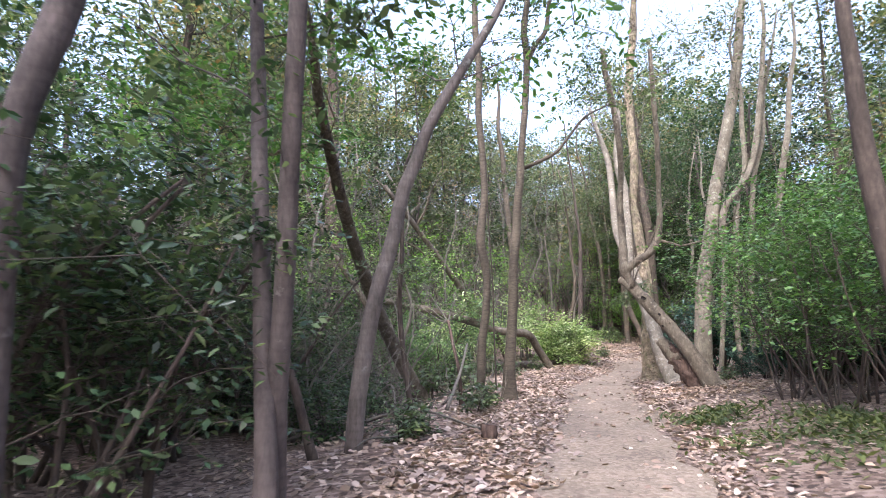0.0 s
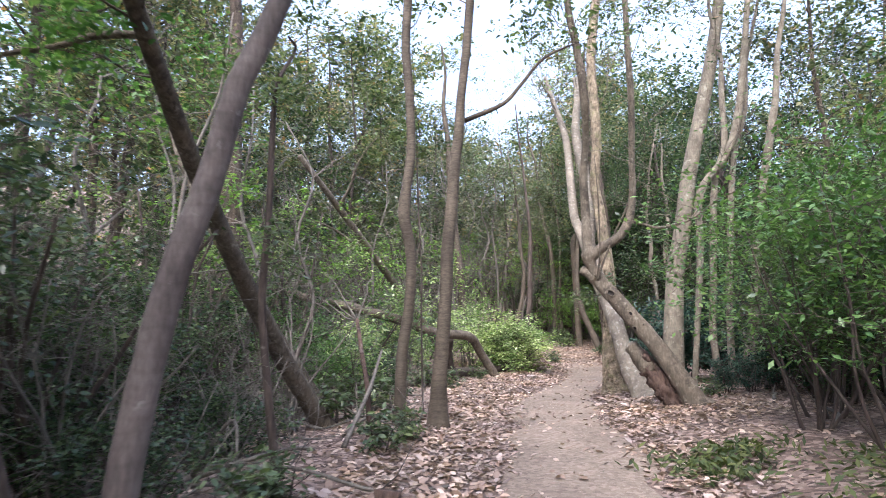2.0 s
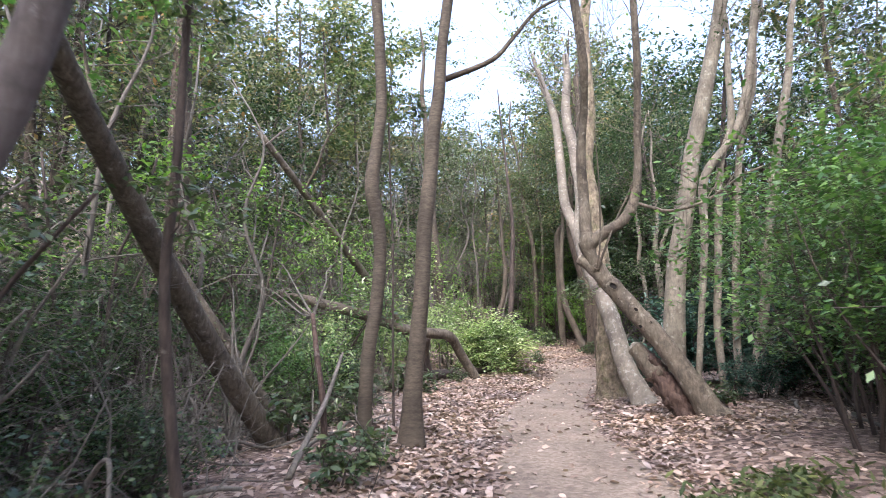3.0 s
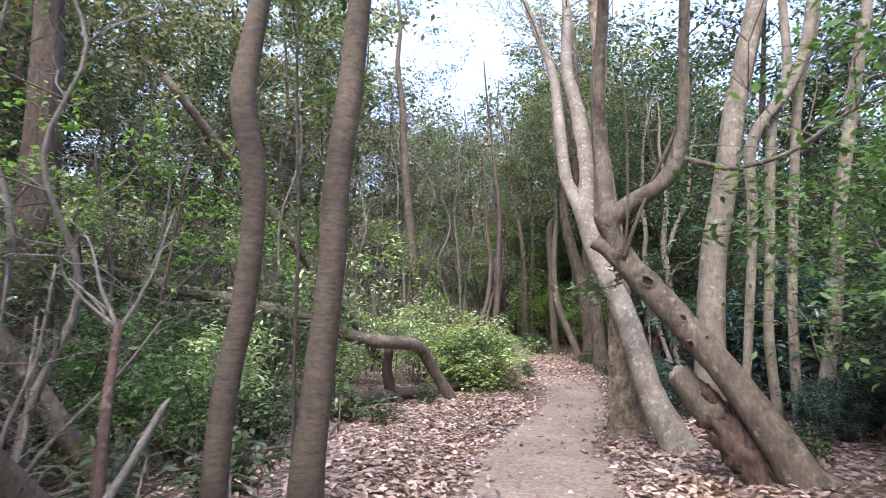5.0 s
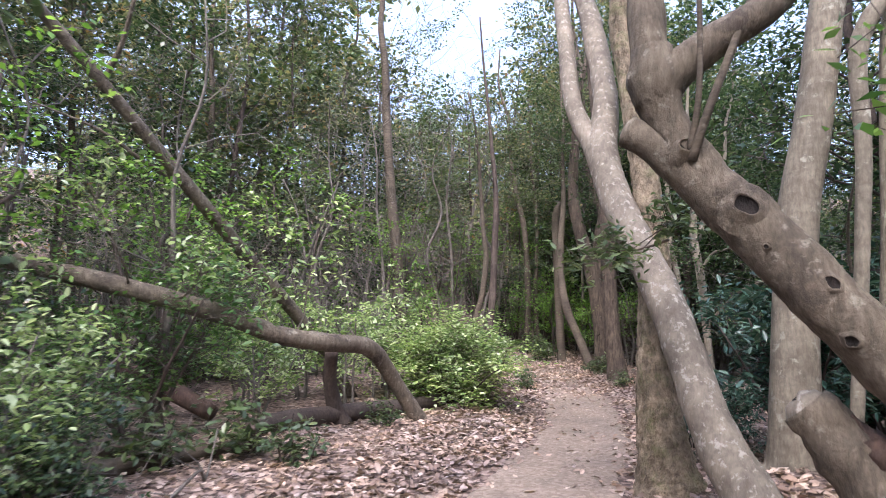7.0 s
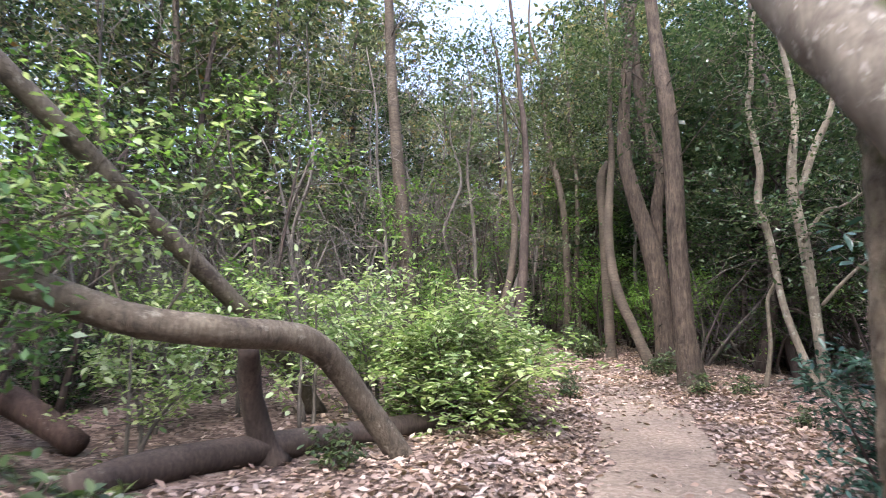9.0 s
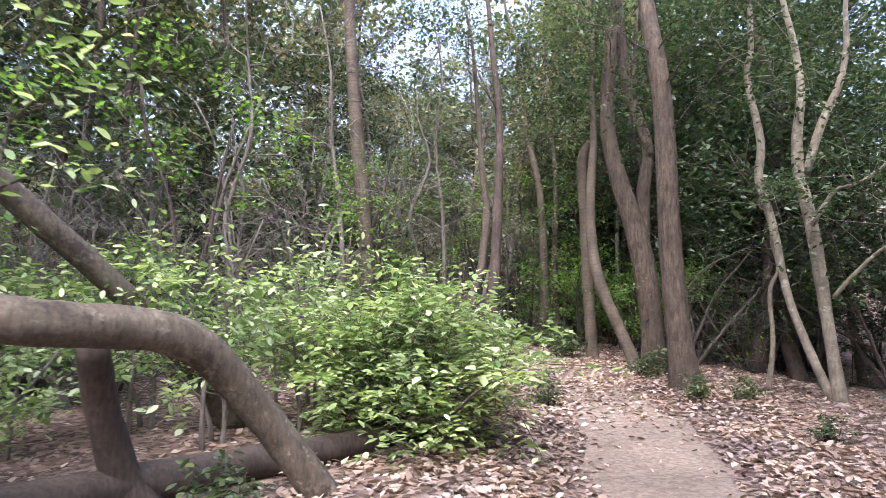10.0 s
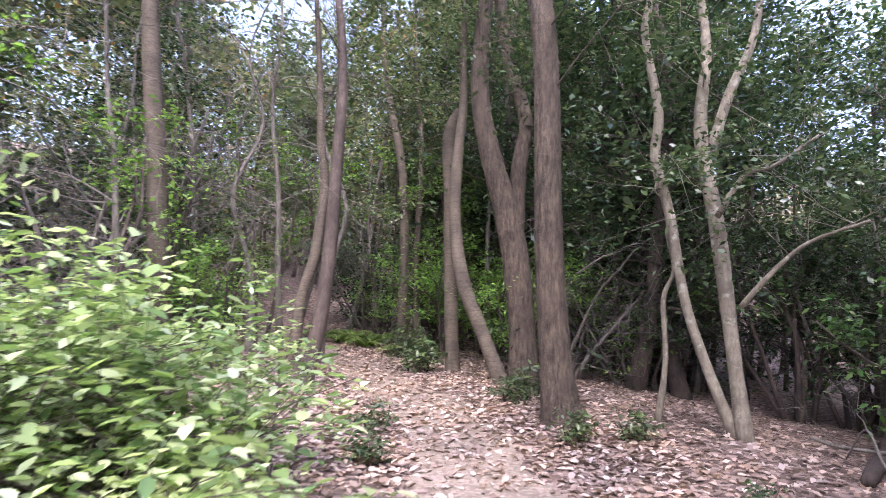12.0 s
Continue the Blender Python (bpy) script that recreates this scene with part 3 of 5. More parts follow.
def knot_hole(parent, axis, at, r, long=1.25, swell=0.04):
    """A swollen, rimmed hole on a trunk; `at` is a place near the bark that it opens through."""
    p = Vector(at)
    k = min(range(1, len(axis) - 1), key=lambda n: (Vector(axis[n][:3]) - p).length)
    a1, along = Vector(axis[k][:3]), (Vector(axis[k + 1][:3]) - Vector(axis[k - 1][:3])).normalized()
    out = p - a1
    out = (out - along * out.dot(along)).normalized()
    base, across = a1 + out * axis[k][3] * 0.97, out.cross(along)

    def rings(profile, sides=18):
        geo = Geo()
        for h, f in profile:
            for n in range(sides):
                q = math.tau * n / sides
                f1 = f * (1 + 0.3 * noise.noise(Vector((math.cos(q) * 1.3, math.sin(q) * 1.3, r * 90 + h * 20))))
                geo.v.append(base + out * h + along * (math.cos(q) * r * f1 * long) + across * (math.sin(q) * r * f1))
        for row in range(len(profile) - 1):
            for n in range(sides):
                b0, b1 = row * sides + n, row * sides + (n + 1) % sides
                geo.f.append((b0, b1, b1 + sides, b0 + sides))
        return geo, sides * (len(profile) - 1), sides

    geo, _, _ = rings([(-0.04, 3.0), (-0.012, 2.3), (swell * 0.35, 1.75), (swell * 0.75, 1.35), (swell, 1.12), (swell * 0.9, 1.0), (swell * 0.5, 0.99)])
    rim = part("knot", geo, BARK_TAN, parent)
    # shallow floor; the depth of the hole is painted as near-black shade
    geo, last, sides = rings([(swell * 0.9, 1.03), (swell * 0.75, 1.0), (swell * 0.55, 0.96)])
    geo.f.append(tuple(range(last, last + sides)))
    part("hollow", geo, CAVITY_SHADE, rim, "shallow knot hole with its shade painted near-black")


DEAD_LINE = bend(DEAD, 8)
for at, r, long, swell in (((3.745, 11.235, 1.98), 0.026, 1.1, 0.045), ((3.94, 11.1, 1.7), 0.036, 1.35, 0.028), ((4.17, 10.955, 1.39), 0.02, 1.5, 0.012), ((4.227, 10.935, 1.165), 0.021, 1.1, 0.016), ((4.33, 10.87, 1.22), 0.01, 1.2, 0.015), ((3.98, 11.07, 1.55), 0.008, 1.2, 0.012)):
    knot_hole(leaner, DEAD_LINE, at, r, long, swell)
SPRIG = [(4.45, 12.63, 1.83, 0.011), (4.31, 12.71, 1.78, 0.008), (4.09, 12.84, 1.73, 0.006)]
sprig = tree("sprig", "leafy evergreen sprig growing beside the pale trunk", [SPRIG], mat=BARK_GREY, rise=0, twigs=5, each=4, leaf=LEAF_MID, leaf_size=(0.07, 0.03), low=0.2, reach=0.3, spread=0.06, rooting=False)
BROKEN = [(4.27, 11.27, 0.9, 0.098), (4.33, 11.22, 0.81, 0.112), (4.42, 11.16, 0.67, 0.13), (4.58, 11.04, 0.41, 0.145), (4.72, 10.93, 0.18, 0.155), (4.82, 10.85, -0.02, 0.165)]
broken = thing("rotten_log", BROKEN[-1][:3], "rotten broken trunk propped against the leaning tree", "log")
BROKEN_LINE = bend(BROKEN, 8)
part("trunk", Geo().tube(BROKEN_LINE[:22], 26, lump=0.24, knobs=7.0), BARK_TAN, broken)
part("rotten_foot", Geo().tube([(x, y, z, r * 1.02) for x, y, z, r in BROKEN_LINE[19:]], 30, lump=0.42, knobs=13.0), WOOD_ROT, broken, "dark reddish rotten foot")
head, neck = Vector(BROKEN_LINE[0][:3]), Vector(BROKEN_LINE[3][:3])
out = (head - neck).normalized()
rr = BROKEN_LINE[0][3]
e1 = out.orthogonal().normalized()
e2 = out.cross(e1)
rs = np.random.default_rng(81)
# the split face: a rough grey end, with crack shade painted across it
face = Geo()
for k in range(7):
    for n in range(26):
        q = math.tau * n / 26
        f = rr * 1.02 * (k / 6) * (1 + 0.07 * noise.noise(Vector((math.cos(q) * 2, math.sin(q) * 2, 4.0))))
        p = head + e1 * (f * math.cos(q)) + e2 * (f * math.sin(q))
        face.v.append(p + out * (0.045 * (1 - (k / 6) ** 2) + 0.03 * noise.noise(p * 22) + 0.012 * noise.noise(p * 60) - (0.02 if k == 6 else 0)))
for k in range(6):
    for n in range(26):
        b0, b1 = k * 26 + n, k * 26 + (n + 1) % 26
        face.f.append((b0, b1, b1 + 26, b0 + 26))
part("split_end", face, BARK_WHITE, broken, "grey split wood end")
# thin near-black tubes on the face stand for shaded cracks
for a1, reach, off in ((0.4, 0.8, 0.1), (1.7, 0.7, -0.25), (2.7, 0.6, 0.3)):
    d, w = e1 * math.cos(a1) + e2 * math.sin(a1), e2 * math.cos(a1) - e1 * math.sin(a1)
    rows = [(*(head + w * rr * off + d * rr * reach * u + w * rr * rs.uniform(-0.1, 0.1) + out * (0.04 - 0.04 * u * u)), 0.006 * (1.2 - abs(u))) for u in (-1, -0.6, -0.2, 0.2, 0.6, 1)]
    part("crack", Geo().tube(bend(rows, 2), 6, wobble=0.3), CAVITY_SHADE, broken, "crack with its shade painted as a near-black strip")


def on_log(k, turn, lift=0.0):
    """A place on the rotten log's bark, turned about its axis from the side that faces the path."""
    p, q1 = Vector(BROKEN_LINE[k][:3]), Vector(BROKEN_LINE[k - 1][:3])
    along = (p - q1).normalized()
    d = Vector((2.0, 8.0, 1.6)) - p
    d = (d - along * d.dot(along)).normalized()
    d = (d * math.cos(turn) + along.cross(d) * math.sin(turn)).normalized()
    return p + d * (BROKEN_LINE[k][3] + lift)


for turn, first_k, thick in ((-0.75, 13, 0.055), (-1.15, 8, 0.06), (0.9, 22, 0.05)):
    rows = [(*on_log(k, turn + 0.1 * math.sin(k * 0.9), -thick * 0.45), thick * (0.75 + 0.25 * math.sin(k * 0.5))) for k in range(first_k, 41, 3)]
    part("rotten_wood", Geo().tube(bend(rows, 5), 14, lump=0.5, knobs=24.0), WOOD_ROT, broken, "reddish-brown crumbling rotten wood")
MOSSY = [(5, 13.8, 0.13, 0.236), (4.98, 13.85, 0.51, 0.192), (4.99, 13.9, 0.98, 0.158), (5.04, 13.95, 1.67, 0.145), (5.05, 14.02, 2.31, 0.131), (5.03, 14.09, 2.87, 0.121), (4.99, 14.2, 3.64, 0.111), (4.95, 14.31, 4.35, 0.1), (5.05, 14.34, 5.36, 0.104), (5.06, 14.52, 7.05, 0.104), (5.2, 14.59, 8.21, 0.104), (5.32, 14.62, 8.95, 0.104)]
tree("mossy_tree", "tall ridged tree with a mossy foot behind the pale tree", [MOSSY], mat=BARK_MOSS, per=18, sides=44, lump=0.11, knobs=17.0, rise=2.5, twigs=9, each=9, leaf=LEAF_FAR, low=0.6, reach=2.0)
PALE = [(6.24, 13.85, 0.3, 0.218), (6.36, 13.8, 2.13, 0.178), (6.55, 13.7, 3.24, 0.162), (6.72, 13.61, 4.37, 0.152), (6.97, 13.49, 5.51, 0.142), (7.23, 13.36, 6.79, 0.126), (7.4, 13.27, 7.85, 0.115)]
tree("pale_tree", "tall straight olive-pale tree on the bank", [PALE], mat=BARK_PALE, rise=3.5, twigs=10, each=10, leaf=LEAF_FAR, low=0.55, reach=2.0)
PALE_SIDE = [(6.49, 13.5, 0.09, 0.053), (6.71, 13.38, 2.64, 0.065), (6.77, 13.35, 3.85, 0.077), (7.23, 13.1, 4.59, 0.065), (7.46, 12.98, 5.35, 0.076), (7.62, 12.9, 6.47, 0.066), (7.75, 12.83, 7.62, 0.056)]
tree("crooked_tree", "thin crooked olive-grey tree on the bank", [PALE_SIDE], mat=BARK_PALE, rise=2.5, twigs=8, each=3, leaf=LEAF_DARK, leaf_size=(0.065, 0.03), low=0.7)
POLE_A = [(6.99, 13.49, 0.02, 0.067), (6.95, 13.52, 1.18, 0.068), (7, 13.48, 2.09, 0.065), (7.12, 13.39, 4.06, 0.067), (7.3, 13.24, 4.83, 0.063), (7.31, 13.23, 5.92, 0.056)]
POLE_B = [(7.28, 13.52, -0.01, 0.067), (7.31, 13.49, 1.48, 0.065), (7.38, 13.44, 2.72, 0.062), (7.52, 13.32, 4.55, 0.059), (7.74, 13.14, 5.57, 0.048)]
POLE_C = [(7.35, 13.15, 0.33, 0.094), (7.51, 13, 1.47, 0.087), (7.6, 12.92, 2.63, 0.081), (7.74, 12.8, 3.74, 0.081), (7.89, 12.66, 4.86, 0.074), (8.01, 12.57, 5.6, 0.067)]
for rows in (POLE_A, POLE_B, POLE_C):
    tree("pole_tree", "thin wavy grey-olive tree among shrubs", [rows], mat=BARK_PALE, rise=3.0, twigs=6, each=3, leaf=LEAF_DARK, leaf_size=(0.065, 0.03), low=0.65)
LEFT_BIG = [(-2.52, 14.52, -0.23, 0.331), (-2.59, 14.49, 1.17, 0.282), (-2.6, 14.49, 2.23, 0.265), (-2.62, 14.48, 3.71, 0.221), (-2.67, 14.45, 5.66, 0.174)]
tree("stout_tree", "stout rough-barked tree deep in the thicket", [LEFT_BIG], mat=BARK_RED, rise=5.0, twigs=9, each=9, leaf=LEAF_FAR, low=0.5, reach=2.0)
THIN_A = [(-0.4, 7.2, -0.17, 0.036), (-0.5, 7.19, 0.56, 0.034), (-0.58, 7.18, 1.38, 0.032), (-0.55, 7.18, 2.13, 0.029), (-0.54, 7.19, 3.02, 0.025)]
THIN_B = [(0.97, 10.6, 0.59, 0.013), (0.96, 10.6, 1.22, 0.013), (0.96, 10.6, 2.03, 0.013), (0.92, 10.59, 2.88, 0.011), (0.9, 10.59, 3.78, 0.01)]
THIN_C = [(-1.46, 5.29, 0.58, 0.043), (-1.63, 5.2, 1.13, 0.039), (-1.77, 5.12, 1.51, 0.031), (-1.81, 5.1, 1.82, 0.023)]
for rows in (THIN_A, THIN_B, THIN_C):
    tree("sapling", "thin dark sapling with a few leaves", [rows], mat=BARK_DARK, rise=0.8, twigs=8, each=3, leaf=LEAF_MID, leaf_size=(0.08, 0.035), low=0.35, reach=0.5, spread=0.06)
NEAR_RIGHT = [(3.39, 3.7, -0.05, 0.096), (3.3, 3.78, 0.82, 0.092), (3.21, 3.86, 1.77, 0.084), (3.16, 3.9, 2.48, 0.074), (3.15, 3.92, 3.22, 0.062), (3.14, 3.93, 3.7, 0.054)]
tree("leaning_tree", "brown tree leaning in over the path", [NEAR_RIGHT], mat=BARK_DARK, rise=4.0, twigs=6, each=10, leaf=LEAF_DARK, low=0.6)
NEAR_LEFT = [(-2.2, 2.36, 0.4, 0.071), (-2.2, 2.36, 0.85, 0.067), (-2.21, 2.36, 1.37, 0.067), (-2.21, 2.35, 1.78, 0.07), (-2.2, 2.37, 2.15, 0.078), (-2.14, 2.41, 2.49, 0.083), (-2.07, 2.47, 2.86, 0.086)]
tree("leaning_tree", "dark bent tree in the thicket beside the path", [NEAR_LEFT], mat=BARK_PURPLE, rise=4.0, twigs=5, each=5, leaf=LEAF_DARK, low=0.85)
ARCH = [(3.42, 17.68, -0.1, 0.117), (2.98, 17.42, 0.54, 0.108), (2.62, 17, 1, 0.113), (2.1, 16.5, 1.08, 0.113), (1.55, 16.2, 1.16, 0.108), (0.95, 16, 1.38, 0.108), (-0.16, 15.8, 1.68, 0.104), (-1.3, 15.8, 1.93, 0.09), (-3.2, 15.8, 2.45, 0.072), (-4.4, 16, 2.9, 0.054)]
tree("arching_tree", "tan tree trunk arching over the forest floor", [ARCH], mat=BARK_TAN, wobble=0.04, per=8, sides=16, rise=0, twigs=8, each=5, leaf=LEAF_LIGHT, low=0.35, reach=1.2, lift=0.5)
BEHIND = [(2, 19.2, 0.8, 0.1), (1.65, 18.8, 1.3, 0.1), (0.9, 17.9, 2.2, 0.1), (0.17, 17, 3.1, 0.09), (-0.6, 16.1, 4.05, 0.075), (-1.4, 15.2, 5, 0.06)]
slant = thing("dead_tree", (2.0, 19.2, float(ground_z(2.0, 19.2))), "grey-brown dead trunk slanting behind the arch", "dead tree")
part("trunk", Geo().tube(bend([(2.4, 19.7, float(ground_z(2.4, 19.7)) - 0.05, 0.13)] + BEHIND), 12, wobble=0.05), BARK_TAN, slant)
for k, dx, dz in ((3, -0.9, 0.5), (4, -0.7, 0.9), (4, 0.5, 1.0)):
    x, y, z, r = BEHIND[k]
    part("limb", Geo().tube(bend([(x, y, z, 0.04), (x + dx * 0.5, y - 0.2, z + dz * 0.4, 0.03), (x + dx, y - 0.5, z + dz, 0.02), (x + dx * 1.8, y - 0.7, z + dz * 1.5, 0.008)]), 7, wobble=0.05), BARK_TAN, slant)
LOG = [(1.3, 16.1, -0.02, 0.11), (1.62, 16.75, 0.02, 0.13), (2.4, 17.7, 0.03, 0.13), (3.2, 18.45, 0.02, 0.12), (4.2, 19.4, 0.05, 0.1)]
log = thing("log", (2.4, 17.7, float(ground_z(2.4, 17.7))), "brown fallen log lying on leaf litter", "log")
part("trunk", Geo().tube(bend([(x, y, float(ground_z(x, y)) + 0.75 * r, r) for x, y, z, r in LOG]), 12, wobble=0.06), BARK_DARK, log)
stub = thing("tree_stump", (2.28, 17.5, float(ground_z(2.28, 17.5))), "short dark stump leaning beside the log", "stump")
part("trunk", Geo().tube(bend([(2.28, 17.5, float(ground_z(2.28, 17.5)) - 0.05, 0.16), (2.17, 17.43, 0.22, 0.11), (2.1, 17.3, 0.6, 0.095), (2.12, 17.05, 0.98, 0.085)]), 12, wobble=0.05), BARK_DARK, stub)
BIG = [(8.31, 21.92, 0.2, 0.253), (8.25, 21.95, 0.85, 0.186), (8.2, 21.98, 1.81, 0.17), (8.18, 21.99, 2.82, 0.16), (8.18, 21.99, 3.85, 0.156), (8.16, 22, 4.71, 0.148), (8.11, 22.03, 5.31, 0.146)]
tree("stout_tree", "stout brown ridged tree beside the path", [BIG], mat=BARK_RED, wobble=0.05, per=16, sides=30, rise=5.0, twigs=9, each=10, leaf=LEAF_DARK, low=0.45, reach=2.0)
RED = [(8.86, 24.05, 0.37, 0.244), (8.86, 24.05, 1.12, 0.204), (8.78, 24.08, 2.14, 0.207), (8.66, 24.14, 2.93, 0.201), (8.42, 24.25, 3.92, 0.168), (8.26, 24.33, 4.85, 0.148), (8.27, 24.33, 5.79, 0.132), (8.33, 24.3, 6.57, 0.12)]
RED_B = [(8.85, 24.29, 2.69, 0.142), (8.95, 24.37, 3.82, 0.128), (9.09, 24.4, 4.65, 0.116), (8.88, 24.62, 5.73, 0.124), (8.8, 24.79, 6.92, 0.108)]
tree("stout_tree", "reddish-brown forked tree behind the stout one", [RED], [RED_B], BARK_RED, wobble=0.045, per=12, sides=18, rise=4.0, twigs=8, each=10, leaf=LEAF_DARK, low=0.5, reach=2.0)
SLANT = [(8.52, 24.17, 0.57, 0.118), (8.29, 24.35, 1.28, 0.108), (8.07, 24.52, 1.97, 0.114), (7.98, 24.66, 2.87, 0.099), (8.02, 24.74, 3.82, 0.092), (8.15, 24.82, 5, 0.071), (8.17, 24.92, 6.05, 0.058)]
tree("leaning_tree", "grey tree leaning in the far wood", [SLANT], mat=BARK_GREY, rise=3.5, twigs=7, each=9, leaf=LEAF_MID, low=0.6)
STUBBY = [(8.29, 25.6, 0.74, 0.125), (8.25, 25.62, 2.04, 0.118), (8.22, 25.63, 3.54, 0.115), (8.19, 25.64, 4.67, 0.111), (8.35, 25.58, 5.15, 0.061)]
tree("broken_tree", "pale grey broken-topped tree", [STUBBY], mat=BARK_GREY, rise=0, twigs=0)
V_RIGHT = [(10.08, 21.09, -0, 0.104), (10.09, 21.22, 0.95, 0.079), (10.11, 21.35, 1.98, 0.092), (10.11, 21.44, 2.66, 0.091), (10.09, 21.57, 3.39, 0.09), (10.12, 21.62, 3.98, 0.078), (10.24, 21.61, 4.74, 0.061), (10.27, 21.7, 5.55, 0.051)]
V_LEFT = [(10.04, 21.18, 0.07, 0.068), (9.86, 21.48, 1.06, 0.059), (9.79, 21.65, 1.72, 0.057), (9.76, 21.81, 2.7, 0.063), (9.7, 21.97, 3.45, 0.065), (9.78, 21.98, 4.06, 0.062), (9.75, 22.17, 5.22, 0.049), (9.84, 22.16, 5.71, 0.046)]
V_FORK = [(10.14, 21.52, 3.41, 0.062), (10.36, 21.4, 4.16, 0.063), (10.6, 21.25, 4.79, 0.049), (10.73, 21.21, 5.38, 0.042)]
V_BR_A = [(10.08, 21.09, 1.55, 0.031), (10.28, 20.88, 1.89, 0.028), (10.56, 20.61, 2.24, 0.021), (10.96, 20.2, 2.45, 0.015)]
V_BR_B = [(9.94, 21.23, 2.58, 0.036), (10.16, 21.01, 3.05, 0.029), (10.36, 20.8, 3.12, 0.025), (10.68, 20.49, 3.42, 0.015)]
tree("v_shaped_tree", "tan tree of two stems spreading from one foot", [V_RIGHT, V_LEFT], [V_FORK, V_BR_A, V_BR_B], BARK_PALE, rise=3.0, twigs=7, each=9, leaf=LEAF_DARK, low=0.55, reach=1.6)
SAPLING = [(9.63, 21.99, 0.14, 0.047), (9.72, 21.92, 0.91, 0.034), (9.72, 21.92, 1.66, 0.031), (9.82, 21.84, 2.01, 0.024), (9.77, 21.88, 2.43, 0.017)]
tree("sapling", "thin bent tan sapling by the path", [SAPLING], mat=BARK_PALE, rise=1.0, twigs=5, each=5, leaf=LEAF_DARK, low=0.6, reach=0.8)
DARK_POLE = [(5.7, 24.2, 0.52, 0.114), (5.88, 24.18, 1.48, 0.101), (5.96, 24.17, 2.5, 0.095), (6, 24.17, 3.47, 0.088), (6.04, 24.16, 4.56, 0.073), (6, 24.17, 5.51, 0.062), (5.94, 24.17, 6.03, 0.054)]
CROOK = [(5.6, 24.89, 0.71, 0.099), (5.64, 24.89, 1.57, 0.083), (5.83, 24.87, 2.33, 0.08), (5.93, 24.87, 3.37, 0.073), (5.85, 24.87, 4.08, 0.061)]
SLIM = [(8.13, 28.44, 0.94, 0.121), (8.16, 28.44, 2.83, 0.105), (8.07, 28.46, 4.73, 0.094), (7.76, 28.53, 6.28, 0.083), (7.61, 28.57, 7.48, 0.064)]
FAR_LEFT = [(3.69, 25.51, 0.94, 0.212), (3.62, 25.51, 2.19, 0.164), (3.51, 25.51, 3.6, 0.154), (3.33, 25.51, 5.18, 0.137), (3.16, 25.5, 7.23, 0.119), (3.07, 25.5, 8.92, 0.108)]
for rows, label in ((DARK_POLE, "slim dark tree leaning beside the path"), (CROOK, "crooked grey-brown tree at the path edge"), (SLIM, "slim olive tree in the far wood"), (FAR_LEFT, "tall brown tree rising behind the light bush")):
    tree("woodland_tree", label, [rows], mat=BARK_DARK if rows is DARK_POLE else BARK_GREY, rise=4.0, twigs=9, each=9, leaf=LEAF_MID, low=0.5, reach=1.7)
FALLEN = [(9.95, 19.66, 0.06, 0.06), (10.55, 20.04, -0.02, 0.075), (11.45, 20.61, -0.25, 0.085), (12.35, 21.18, -0.5, 0.09), (13.2, 21.72, -0.75, 0.09)]
fallen = thing("log", FALLEN[1][:3], "long thin brown log lying down the bank", "log")
part("trunk", Geo().tube(bend([(x, y, float(ground_z(x, y)) + 0.8 * r, r) for x, y, z, r in FALLEN]), 10, wobble=0.05), BARK_DARK, fallen)

# ---- woodland trees, shrubs and bare thickets ----


def wood_tree(name, label, height, radius, leaf, n_limbs, each, size, seed, first=0.3, mat=BARK_GREY, reach=0.16):
    r = np.random.default_rng(seed)
    top = thing(name, (0, 0, 0), label, "tree", "trees of the wood")
    x = y = 0.0
    rows = []
    for k in range(7):
        rows.append((x, y, height * k / 6 - (0.15 if not k else 0), radius * (1.25 if not k else 1 - 0.13 * k)))
        x, y = x + r.normal(0, 0.16), y + r.normal(0, 0.16)
    line = bend(rows, 4)
    part("trunk", Geo().tube(line, 8, wobble=0.03), mat, top)
    geo, ends = Geo(), []
    for _ in range(n_limbs):
        px, py, pz, pr = line[int(r.uniform(first, 0.99) * (len(line) - 1))]
        a = r.uniform(0, math.tau)
        grow(geo, r, (px, py, pz), (math.cos(a), math.sin(a), r.uniform(0.0, 0.7)), height * reach * r.uniform(0.6, 1.3), max(pr * 0.3, 0.01), 1, ends)
    tagged(part("branchwork", geo, mat, top), kind="stuff")
    tagged(part("crown", spray(r, ends, each, 0.24, *size), leaf, top), kind="stuff")
    return top


